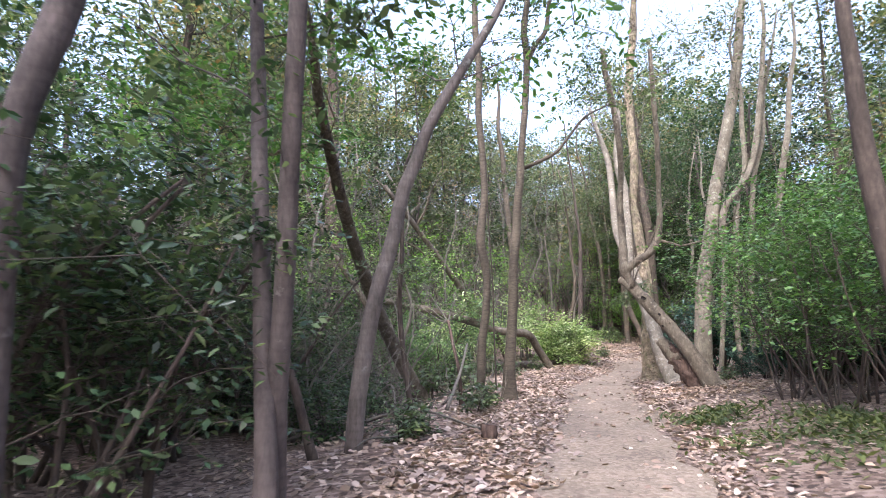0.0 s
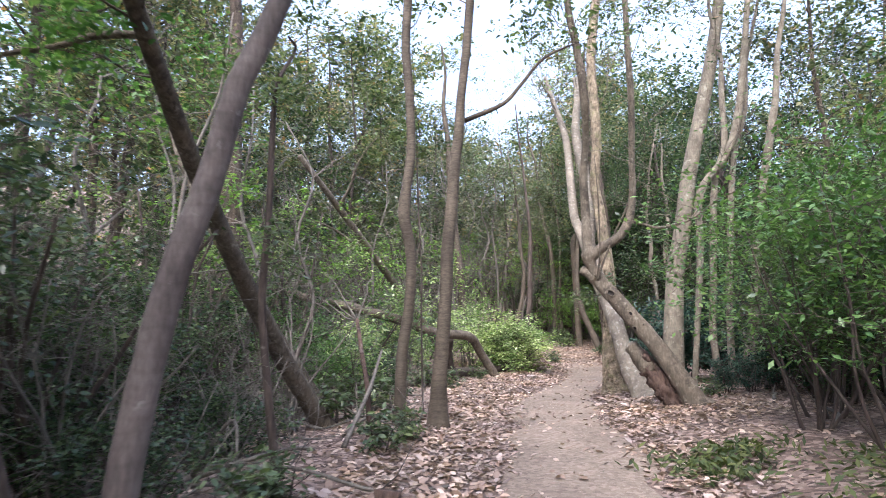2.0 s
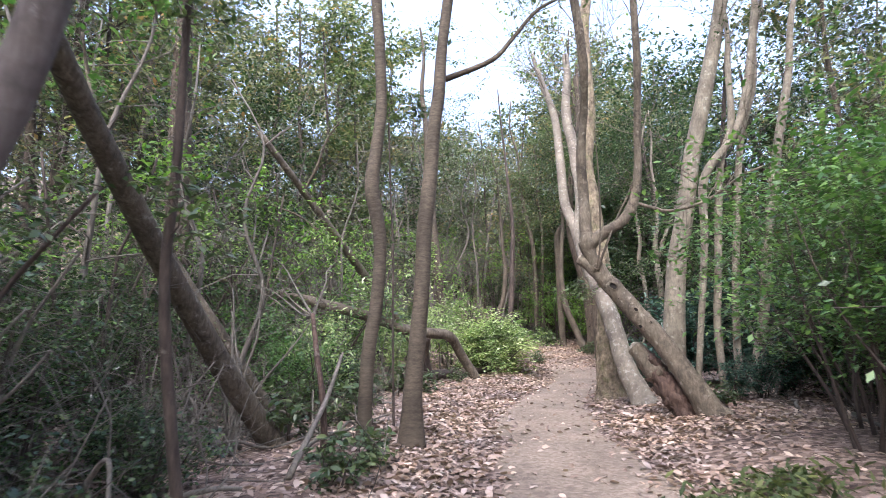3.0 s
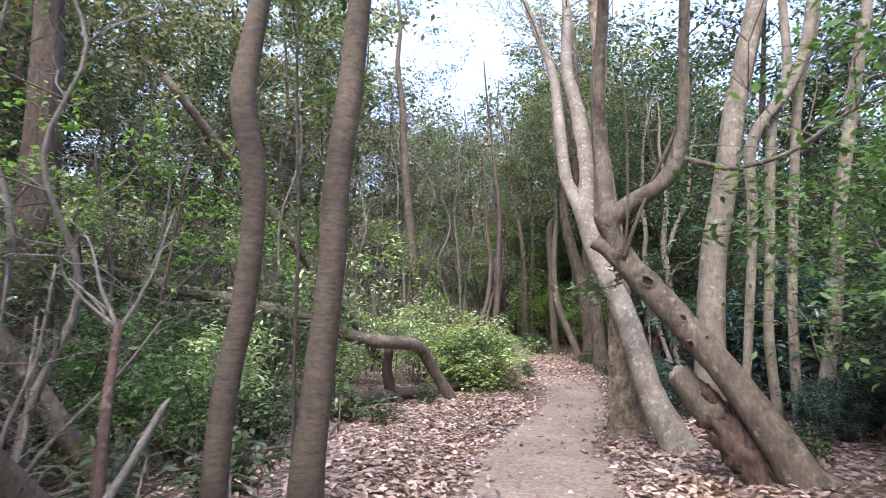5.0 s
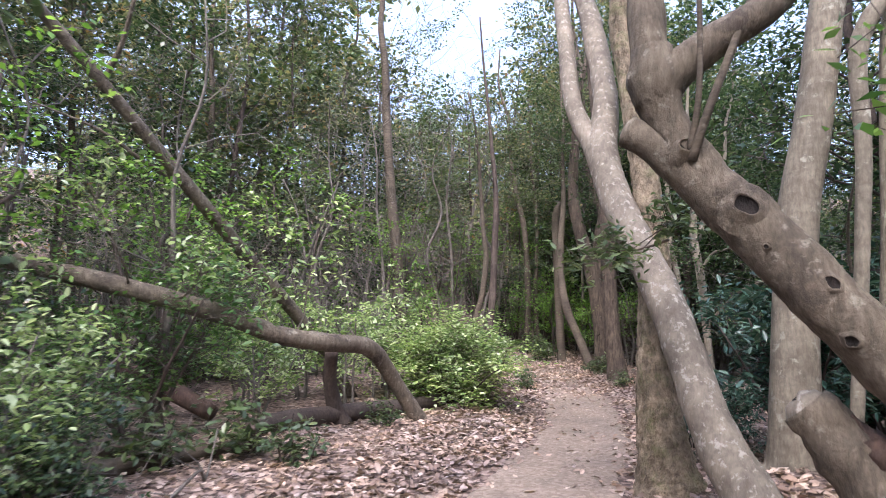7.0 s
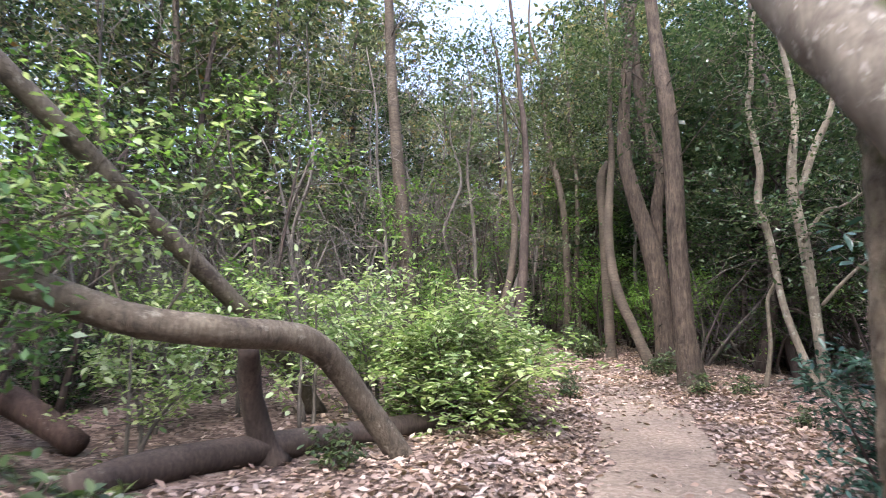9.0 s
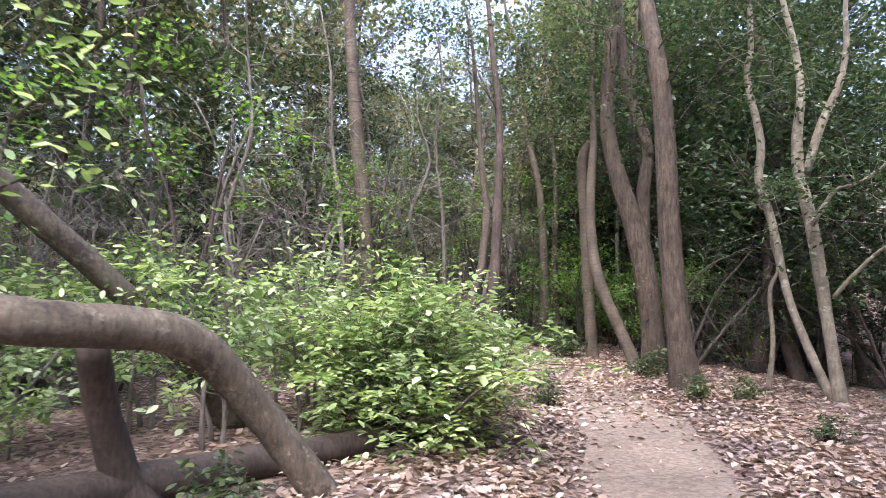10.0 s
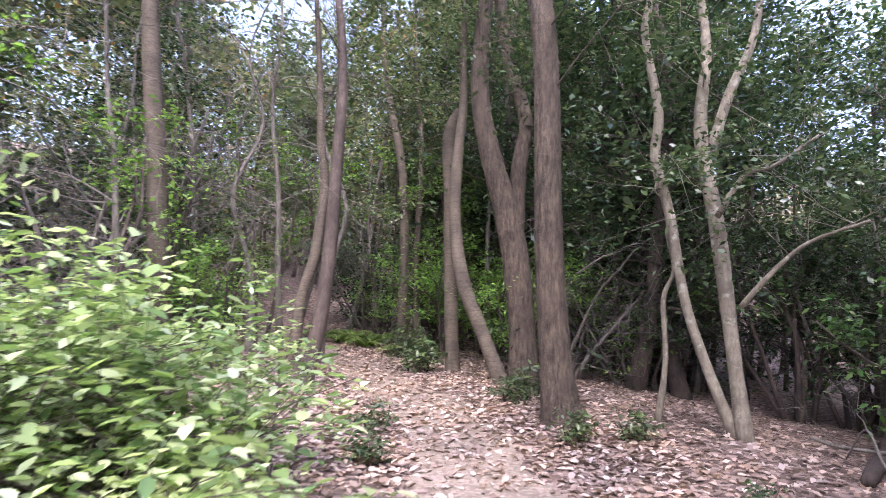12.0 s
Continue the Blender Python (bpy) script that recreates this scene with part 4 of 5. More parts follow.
def shrub(name, label, height, width, stems, leaf, each, size, seed, two=False, mat=BARK_DARK, bare=0.25, spread=0.07, group="shrubs of the wood", kids=2, tilt=0.42, thick=0.022):
    r = np.random.default_rng(seed)
    top = thing(name, (0, 0, 0), label, "shrub", group)
    geo, ends = Geo(), []
    for _ in range(stems):
        a = r.uniform(0, math.tau)
        lean = r.uniform(0.1, 1.0)
        p = np.array([math.cos(a) * 0.12, math.sin(a) * 0.12, -0.05])
        d = np.array([math.cos(a) * lean * width / height, math.sin(a) * lean * width / height, 1.0])
        rows, radius = [(*p, thick * height ** 0.5)], thick * height ** 0.5
        for k in range(6):
            d = d + r.normal(0, 0.12, 3)
            p = p + d / np.linalg.norm(d) * height * r.uniform(0.75, 1.0) / 6
            radius *= 0.83
            rows.append((*p, radius))
            if (k + 1) / 6 > bare:
                for _ in range(kids):
                    b = r.uniform(0, math.tau)
                    grow(geo, r, p, (math.cos(b), math.sin(b), r.uniform(-0.1, 0.7)), width * r.uniform(0.3, 0.75), radius * 0.45, 1, ends, 0.1, kids=2)
        part("stem", Geo().tube(bend(rows, 2), 6), mat, top)
    tagged(part("branchwork", geo, mat, top), kind="stuff")
    if leaf:
        tagged(part("crown", spray(r, ends, each, spread, *size, two=two, tilt=tilt), leaf, top), kind="stuff")
    return top


def place(proto, x, y, scale=1.0, turn=None, tilt=0.0):
    r = np.random.default_rng(int(abs(x * 7919 + y * 104729) * 10) + 1)
    turn = r.uniform(0, 360) if turn is None else turn
    return copy_thing(proto, pose(x, y, float(ground_z(x, y)) - 0.02, r.normal(0, tilt), r.normal(0, tilt), turn) @ Matrix.Scale(scale, 4))


def settle(proto, x, y, turn=0.0):
    proto.matrix_basis = pose(x, y, float(ground_z(x, y)) - 0.02, 0, 0, turn)
    return proto


pole_protos = [
    wood_tree("woodland_tree", "tall slim evergreen tree of the wood", 11.0, 0.11, LEAF_FAR, 28, 9, (0.165, 0.088), 1, 0.34),
    wood_tree("woodland_tree", "tall grey-stemmed evergreen tree of the wood", 9.5, 0.085, LEAF_MID, 26, 9, (0.155, 0.082), 2, 0.28, BARK_DARK),
    wood_tree("woodland_tree", "tall brown-stemmed leafy tree of the wood", 12.5, 0.14, LEAF_FAR, 28, 9, (0.175, 0.092), 3, 0.4, BARK_RED),
    wood_tree("woodland_tree", "young slim evergreen tree of the wood", 7.0, 0.05, LEAF_DARK, 20, 10, (0.13, 0.07), 4, 0.22, BARK_GREY, 0.18),
]
dark_proto = wood_tree("dark_evergreen", "dark-stemmed evergreen tree with drooping dark leaves", 8.5, 0.15, LEAF_DARK, 34, 10, (0.13, 0.06), 8, 0.16, BARK_DARK, 0.2)
shrub_protos = [
    shrub("evergreen_shrub", "dark evergreen shrub in the undergrowth", 2.8, 1.3, 5, LEAF_DARK, 3, (0.1, 0.047), 11),
    shrub("evergreen_shrub", "green leafy shrub in the undergrowth", 2.2, 1.1, 5, LEAF_FRESH, 3, (0.09, 0.042), 12),
    shrub("evergreen_shrub", "low leafy shrub in the undergrowth", 1.1, 0.8, 5, LEAF_DARK, 3, (0.08, 0.04), 13, bare=0.1),
]
thicket_protos = [
    shrub("bare_shrub", "bare grey-twigged shrub in the undergrowth", 3.4, 1.6, 6, LEAF_MID, 1, (0.05, 0.025), 21, mat=TWIG, bare=0.15),
    shrub("bare_shrub", "bare thin-stemmed shrub in the undergrowth", 2.4, 1.3, 7, None, 0, (0.05, 0.025), 22, mat=TWIG, bare=0.1),
]


far_protos = [
    wood_tree("woodland_tree", "far evergreen tree of the wood", 11.0, 0.11, LEAF_FAR, 26, 4, (0.27, 0.15), 5, 0.3),
    wood_tree("woodland_tree", "far dark evergreen tree of the wood", 10.0, 0.09, LEAF_MID, 24, 4, (0.26, 0.15), 6, 0.26, BARK_DARK),
]
near_shrub = shrub("evergreen_shrub", "dark glossy-leaved evergreen shrub beside the path", 2.6, 1.25, 6, LEAF_DARK, 3, (0.088, 0.04), 14, two=True, bare=0.3)
right_shrub = shrub("evergreen_shrub", "dense green small-leaved shrub beside the path", 2.5, 1.3, 7, LEAF_FRESH, 4, (0.068, 0.032), 15, bare=0.34, spread=0.07, thick=0.012)
glossy_shrub = shrub("glossy_shrub", "bluish-green glossy large-leaved shrub under the trees", 1.7, 0.85, 5, LEAF_BLUE, 3, (0.115, 0.045), 18, two=True, bare=0.2, spread=0.06, group="glossy shrubs")
light_shrub = shrub("leafy_sapling", "light green leafy sapling near the arching trunk", 1.7, 0.9, 3, LEAF_LIGHT, 2, (0.09, 0.045), 16, two=True, mat=TWIG, bare=0.3, group="leafy saplings")


def bare_tree(name, label, height, radius, limbs, seed):
    r = np.random.default_rng(seed)
    top = thing(name, (0, 0, 0), label, "tree", "bare trees")
    x = y = 0.0
    rows = []
    for k in range(6):
        rows.append((x, y, height * k / 5 - (0.12 if not k else 0), radius * (1.2 if not k else 1 - 0.16 * k)))
        x, y = x + r.normal(0, 0.2), y + r.normal(0, 0.2)
    line = bend(rows, 4)
    part("trunk", Geo().tube(line, 8, wobble=0.04), TWIG, top)
    for _ in range(limbs):
        geo, ends = Geo(), []
        px, py, pz, pr = line[int(r.uniform(0.3, 0.98) * (len(line) - 1))]
        a = r.uniform(0, math.tau)
        grow(geo, r, (px, py, pz), (math.cos(a), math.sin(a), r.uniform(0.0, 0.7)), height * 0.33 * r.uniform(0.6, 1.2), max(pr * 0.4, 0.012), 2, ends, 0.1, crook=0.32)
        part("limb", geo, TWIG, top)
    return top


bare_protos = [
    bare_tree("bare_tree", "small bare tree with a mesh of grey twigs", 5.5, 0.05, 11, 61),
    bare_tree("bare_tree", "slender bare tree with fine tangled twigs", 6.5, 0.06, 12, 62),
]


def clear(x, y, margin):
    return abs(x - float(track_x(y))) > margin


first = set()


def put_one(proto, x, y, scale=1.0, tilt=2.0):
    if proto not in first and scale == 1.0:
        first.add(proto)
        return settle(proto, x, y)
    return place(proto, x, y, scale, tilt=tilt)


def fill(protos, weights, count, area, margin, scales, tilt=2.0, gap=0.8, keep=None):
    done, tries = [], 0
    rng = np.random.default_rng(int(abs(area[0] * 31 + area[1] * 17 + area[2] * 13 + area[3] * 7)) + len(protos))
    while len(done) < count and tries < count * 30:
        tries += 1
        x, y = rng.uniform(area[0], area[1]), rng.uniform(area[2], area[3])
        if not clear(x, y, margin) or any((x - a1) ** 2 + (y - b1) ** 2 < gap * gap for a1, b1 in done) or (keep and not keep(x, y)):
            continue
        done.append((x, y))
        proto = protos[rng.choice(len(protos), p=weights)]
        if y > 33 and protos is pole_protos:
            proto = far_protos[int(rng.integers(2))]
        put_one(proto, x, y, 1.0 if proto not in first else rng.uniform(*scales), tilt)


far_shrubs = [
    shrub("understory_shrub", "leafy understory shrub on the slope", 2.6, 1.4, 4, LEAF_FAR, 3, (0.17, 0.09), 41, spread=0.16),
    shrub("understory_shrub", "dark understory shrub on the slope", 3.2, 1.5, 4, LEAF_DARK, 3, (0.16, 0.085), 42, spread=0.16),
]


def gap_ahead(x, y):
    return 0.03 < math.atan2(x - 1, y - 3) < 0.30


def off_arch(x, y):
    return not (x > 0.6 and 11.5 < y < 18.8)


def open_view(x, y):
    return not (7.0 < x < 12.2 and 16 < y < 24.5)


# its bright leaf colour imitates sunlit understory
lit_shrub = shrub("understory_shrub", "understory shrub with sunlight put into its leaf green", 2.4, 1.3, 4, LEAF_VIVID_LIT, 3, (0.1, 0.046), 43, spread=0.1)
thin_protos = [
    shrub("thin_sapling", "thin grey sapling with sparse leaves", 3.4, 0.5, 2, LEAF_DARK, 1, (0.09, 0.04), 44, bare=0.5, group="thin saplings", kids=1, mat=BARK_GREY),
    shrub("thin_sapling", "thin dark sapling almost without leaves", 2.8, 0.4, 3, LEAF_MID, 1, (0.08, 0.038), 45, bare=0.6, group="thin saplings", kids=1, mat=BARK_DARK),
]

# the wood ahead, and on either side
fill(pole_protos, [0.3, 0.3, 0.1, 0.3], 17, (1, 16, 27, 46), 1.6, (0.85, 1.1), gap=1.5, keep=gap_ahead)
fill(pole_protos, [0.35, 0.2, 0.35, 0.1], 27, (-12, 22, 23, 44), 1.6, (1.0, 1.4), gap=1.5, keep=lambda x, y: not gap_ahead(x, y) and open_view(x, y))
# the first five are unseen, added to shade the start of the path
for x, y, k, s in ((5.2, 1.0, 2, 1.1), (7.0, 3.6, 0, 1.0), (-3.6, 0.3, 2, 1.0), (-8.5, 5.2, 0, 1.1), (3.6, -1.8, 0, 1.1), (9.4, 13.4, 0, 0.9), (11.2, 11.0, 2, 1.0), (12.6, 22.6, 3, 0.8), (13.4, 24.4, 3, 1.6), (11.4, 25.2, 3, 1.5), (14.6, 22.0, 3, 0.8), (12.4, 27.0, 0, 1.1), (14.2, 19.6, 3, 0.9)):
    place(pole_protos[k], x, y, s)
settle(dark_proto, 11.6, 29.6)
for x, y, s in ((9.2, 16.4, 0.85), (9.2, 14.9, 0.85), (12.0, 14.2, 1.0), (-5.2, 8.4, 0.6), (-6.4, 10.6, 0.7), (-5.4, 13.2, 0.75), (-4.4, 5.6, 0.55), (-7.4, 8.0, 0.8), (-4.6, 17.0, 0.8), (11.2, 24.6, 1.0), (11.9, 24.2, 0.9), (12.8, 25.6, 1.1), (10.8, 26.4, 1.0), (13.8, 26.2, 1.0), (12.2, 28.4, 1.1)):
    place(dark_proto, x, y, s)
for k, x, y, s in ((0, -1.6, 24.6, 1.15), (1, 0.6, 26.4, 1.0), (0, -7.2, 20.4, 1.2), (1, -4.6, 28.4, 1.3), (3, -1.9, 22.6, 1.2)):
    place(pole_protos[k], x, y, s)
fill(pole_protos, [0.2, 0.3, 0.15, 0.35], 16, (-13, -2.2, 11, 28), 2, (0.8, 1.3), gap=1.4)
fill(pole_protos[3:], [1.0], 14, (9.5, 20, 24.5, 34), 2, (0.9, 1.3), gap=1.2)
fill(pole_protos, [0.25, 0.25, 0.2, 0.3], 16, (11.5, 22, 4, 30), 2, (0.7, 1.1), gap=1.6, keep=open_view)
# unseen trees behind the start, added to hold back low sky light
fill(pole_protos, [0.3, 0.3, 0.2, 0.2], 4, (-14, 14, -14, -3), 2.5, (0.8, 1.1), gap=2.5)
fill(far_shrubs, [0.65, 0.35], 34, (-10, 18, 29.5, 40), 1.3, (0.8, 1.6), gap=0.9)
fill(shrub_protos, [0.6, 0.3, 0.1], 11, (-7, -1.9, 3.0, 9.5), 2.6, (0.75, 1.1), gap=0.8, keep=lambda x, y: x < -0.3 - 0.36 * (y + 0.5))
fill(shrub_protos, [0.1, 0.7, 0.2], 17, (-9, 0.6, 9.5, 24), 2.6, (0.6, 1.2), gap=0.9, keep=lambda x, y: off_arch(x, y) and not (x > -3.2 and y < 15.4))
fill(shrub_protos[1:], [0.5, 0.5], 4, (-1.5, 0.6, 12.5, 16), 2.2, (0.5, 0.8), gap=0.9)
fill(thicket_protos, [0.55, 0.45], 11, (-7, 0.4, 7, 24), 2.6, (0.6, 1.2), gap=0.9, keep=lambda x, y: x < -1.3 or y > 19)
fill(thicket_protos, [0.7, 0.3], 18, (-6, 18, 24, 36), 1.8, (1.0, 1.8), gap=1.2)
fill(shrub_protos, [0.5, 0.3, 0.2], 13, (7.8, 13, 6, 17), 2.6, (0.8, 1.4), gap=1.0, keep=open_view)
fill(shrub_protos, [0.7, 0.2, 0.1], 12, (12.4, 18, 17, 28), 2.6, (0.9, 1.4), gap=1.0)
fill(thicket_protos, [0.5, 0.5], 9, (6.5, 16, 8, 30), 2.6, (0.7, 1.2), gap=1.0, keep=open_view)
settle(lit_shrub, 9.6, 27.0)
fill([lit_shrub], [1.0], 13, (1, 12, 25.5, 31), 1.5, (0.6, 1.05), gap=1.0)
fill([lit_shrub], [1.0], 8, (9.0, 14, 24.5, 31), 1.5, (0.8, 1.3), gap=1.0)
fill(thin_protos, [0.5, 0.5], 30, (-7, -1.0, 5.5, 17), 2.4, (0.7, 1.2), tilt=5.0, gap=0.5)
fill(thin_protos, [0.5, 0.5], 14, (7, 14, 9, 20), 2.4, (0.7, 1.2), tilt=4.0, gap=0.6, keep=open_view)
settle(right_shrub, 5.0, 8.3)
# the last three stand out of view, added to shade the right verge
for x, y, s in ((4.95, 7.1, 1.15), (5.9, 9.3, 1.35), (6.0, 7.9, 1.3), (6.9, 10.2, 1.3), (7.2, 8.8, 1.3), (7.6, 10.9, 1.2), (5.0, 5.7, 1.1), (5.0, 4.3, 1.15), (5.2, 3.0, 1.2)):
    place(right_shrub, x, y, s)
for k, x, y, s in ((0, -2.2, 11.6, 0.8), (1, -1.5, 13.0, 0.85), (0, -3.0, 13.2, 1.0), (1, -2.6, 9.4, 0.7), (0, -4.0, 10.2, 1.0), (1, -3.6, 15.6, 1.1), (0, -1.9, 15.8, 0.9), (1, -0.6, 13.4, 0.6), (0, -3.4, 8.2, 0.8), (1, -1.0, 12.2, 0.6), (0, -2.6, 7.6, 0.8), (0, -3.3, 9.6, 0.85), (0, -2.1, 8.7, 0.6), (0, -3.9, 7.2, 0.95), (0, -2.3, 10.6, 0.6), (0, -4.4, 12.0, 0.9)):
    place(shrub_protos[k], x, y, s)
settle(glossy_shrub, 7.0, 14.6)
for x, y, s in ((7.8, 14.3, 1.2), (8.4, 13.6, 1.2), (8.9, 14.9, 1.4), (7.5, 15.6, 1.1), (6.2, 15.3, 0.6), (9.3, 13.4, 1.4), (6.9, 12.3, 0.4), (6.3, 12.1, 0.35), (7.4, 12.2, 0.5), (5.9, 14.5, 0.45), (8.0, 12.0, 0.9), (8.6, 11.4, 1.1)):
    place(glossy_shrub, x, y, s)
settle(near_shrub, -2.3, 3.9)
for x, y, s in ((-3.1, 3.2, 1.2), (-2.9, 5.3, 0.5), (-3.4, 6.5, 0.85), (7.3, 11.2, 0.55), (6.9, 10.5, 0.5)):
    place(near_shrub, x, y, s)
settle(light_shrub, 2.9, 19.7)
for x, y, s in ((2.3, 19.0, 1.0), (3.1, 20.6, 1.15), (1.5, 19.6, 1.1), (0.7, 18.9, 1.0), (5.0, 20.4, 0.7), (1.2, 17.4, 0.8), (-0.3, 14.6, 0.9), (0.1, 13.2, 0.9)):
    place(light_shrub, x, y, s)
fill([lit_shrub], [1.0], 10, (-4, 2.6, 20.5, 24.5), 2.9, (0.5, 0.8), gap=1.0)
# vivid leaves, with light from beyond put into their colour
vivid_protos = [
    shrub("leafy_young_tree", "thin young tree with vivid green leaves coloured as if lit", 3.9, 1.1, 2, LEAF_VIVID_LIT, 3, (0.085, 0.046), 71, bare=0.58, spread=0.09, group="vivid young trees", kids=2),
    shrub("leafy_young_tree", "slender young tree with sparse leaves coloured as if lit", 3.2, 0.9, 2, LEAF_VIVID_LIT, 3, (0.08, 0.044), 72, bare=0.5, spread=0.09, group="vivid young trees", kids=2),
]
settle(vivid_protos[0], -2.2, 10.3)
settle(vivid_protos[1], -2.8, 15.2)
for k, x, y, s in ((1, -0.5, 17.8, 1.1), (0, -1.5, 14.6, 1.15), (1, 0.3, 16.6, 1.1), (0, -2.4, 17.6, 1.2), (0, 1.2, 21.6, 1.2), (1, 3.3, 24.0, 1.2), (0, -0.6, 19.4, 1.1), (1, -3.2, 12.6, 1.2),
                   (0, 5.2, 28.0, 1.2), (1, 6.6, 29.4, 1.3), (0, 3.8, 27.2, 1.1), (0, 8.2, 30.6, 1.3), (1, 9.6, 28.4, 1.3), (0, 10.6, 30.2, 1.4), (1, 11.8, 27.4, 1.2)):
    place(vivid_protos[k], x, y, s)
for k, x, y, s in ((1, 0.6, 20.6, 1.0), (1, -0.5, 21.6, 1.1), (0, 1.7, 22.2, 0.8), (1, 2.6, 22.8, 0.9), (0, -1.6, 19.4, 0.9), (1, 0.4, 23.4, 1.2)):
    place(thicket_protos[k], x, y, s)
for x, y, s in ((-1.3, 6.6, 0.6), (-2.0, 7.5, 0.75), (-1.0, 8.5, 0.6), (-2.5, 9.0, 0.8), (-1.7, 9.7, 0.7), (-3.0, 7.9, 0.8)):
    place(shrub_protos[2], x, y, s)
for k, x, y, s in ((0, -1.9, 7.0, 0.55), (1, -1.3, 9.0, 0.6), (1, -2.6, 8.3, 0.7), (0, -0.8, 10.2, 0.6)):
    place(thicket_protos[k], x, y, s)
for k, x, y, s in ((0, 13.2, 19.4, 1.1), (0, 14.2, 21.0, 1.3), (0, 13.4, 22.4, 1.2), (0, 15.2, 19.6, 1.3), (0, 12.9, 17.6, 1.1), (0, 14.9, 23.0, 1.3)):
    place(shrub_protos[k], x, y, s)
settle(bare_protos[0], -1.6, 12.2)
settle(bare_protos[1], 3.4, 25.2)
for k, x, y, s in ((1, -2.8, 10.4, 0.9), (0, -2.0, 16.4, 0.9), (1, -3.4, 14.2, 1.1), (0, -0.9, 10.9, 0.8), (1, 0.0, 16.8, 0.8), (0, -1.2, 20.6, 1.1), (1, 2.2, 27.5, 1.2), (0, -4.6, 11.6, 1.2), (0, 1.5, 22.2, 1.1), (1, 5.6, 28.0, 1.2), (0, 4.6, 30.5, 1.3), (0, 9.4, 12.6, 1.1), (1, 10.8, 15.0, 1.1), (1, 0.0, 25.5, 1.1), (0, -2.2, 18.5, 1.1), (0, 6.2, 26.4, 1.2), (1, 7.4, 31.0, 1.3), (0, 5.0, 26.8, 1.3), (1, 4.4, 28.6, 1.4), (0, 8.6, 32.0, 1.4), (1, 6.4, 33.0, 1.4), (0, 3.6, 31.4, 1.4), (1, 9.4, 26.6, 1.1)):
    place(bare_protos[k], x, y, s)

# the wooded slopes beyond, and added crowns out of view behind
r = np.random.default_rng(17)


def canopy(number, heading, leaves):
    """Places of the leaves of many far crowns, about (4, 15)."""
    clumps = []
    for _ in range(number):
        a1, d1 = heading(), r.uniform(27, 62)
        x, y = 4 + d1 * math.cos(a1), 15 + d1 * math.sin(a1)
        size = r.uniform(1.0, 2.6)
        dirs = r.normal(0, 1, (leaves, 3))
        dirs = dirs / np.linalg.norm(dirs, axis=1)[:, None] * r.uniform(0.35, 1.05, (leaves, 1))
        clumps.append(np.array([x, y, float(ground_z(x, y)) + r.uniform(0.8, 11.0 if gap_ahead(x, y) else 5.0 if 0.1 < a1 < 0.75 else 16.0)]) + dirs * np.array([size, size, size * 0.6]))
    return np.concatenate(clumps)


geo = Geo()
geo.arrays.append(leaf_arrays(r, canopy(1050, lambda: r.normal(math.pi / 2 - 0.1, 0.58), 105), 0.36, 0.22))
# unseen crowns behind and beside, added to block light from the horizon
geo.arrays.append(leaf_arrays(r, canopy(620, lambda: r.uniform(math.pi * 0.8, math.pi * 2.15), 55), 0.95, 0.6))
far = part("far_woods", geo, LEAF_FAR, None)
tagged(far, "mixed evergreen canopy on the slopes beyond, with unseen light-blocking crowns behind", "woods", kind="stuff")

# the light green bush at the bend
bush = shrub("leafy_bush", "light green leafy bush beside the path bend", 1.32, 1.25, 9, LEAF_LIGHT, 3, (0.092, 0.05), 31, two=True, mat=BARK_GREY, bare=0.08, spread=0.06, group="", kids=4, tilt=0.2)
settle(bush, 4.15, 19.2)

# ---- logs, sticks, stump and low plants ----


def lying(name, label, rows, mat, category="log", sides=10):
    rows = [(x, y, float(ground_z(x, y)) + 0.7 * r + lift, r) for x, y, lift, r in rows]
    ob = thing(name, (rows[0][0], rows[0][1], float(ground_z(rows[0][0], rows[0][1]))), label, category)
    part("trunk", Geo().tube(bend(rows), sides, wobble=0.07), mat, ob)
    return ob


lying("log", "dark log lying in the undergrowth", [(-0.9, 15.2, 0, 0.09), (-0.2, 15.45, 0.02, 0.1), (0.55, 15.6, 0, 0.09)], BARK_DARK)
lying("log", "grey-brown log half buried in leaves", [(-0.2, 14.1, 0, 0.07), (0.3, 14.6, 0, 0.09), (0.9, 15.2, 0, 0.08), (1.5, 15.8, -0.03, 0.06)], BARK_GREY)
lying("rotten_log", "reddish rotten log leaning in the undergrowth", [(-0.9, 18.3, 0.55, 0.12), (-0.2, 18.1, 0.3, 0.14), (0.5, 17.9, 0.02, 0.11)], WOOD_ROT)
r = np.random.default_rng(23)
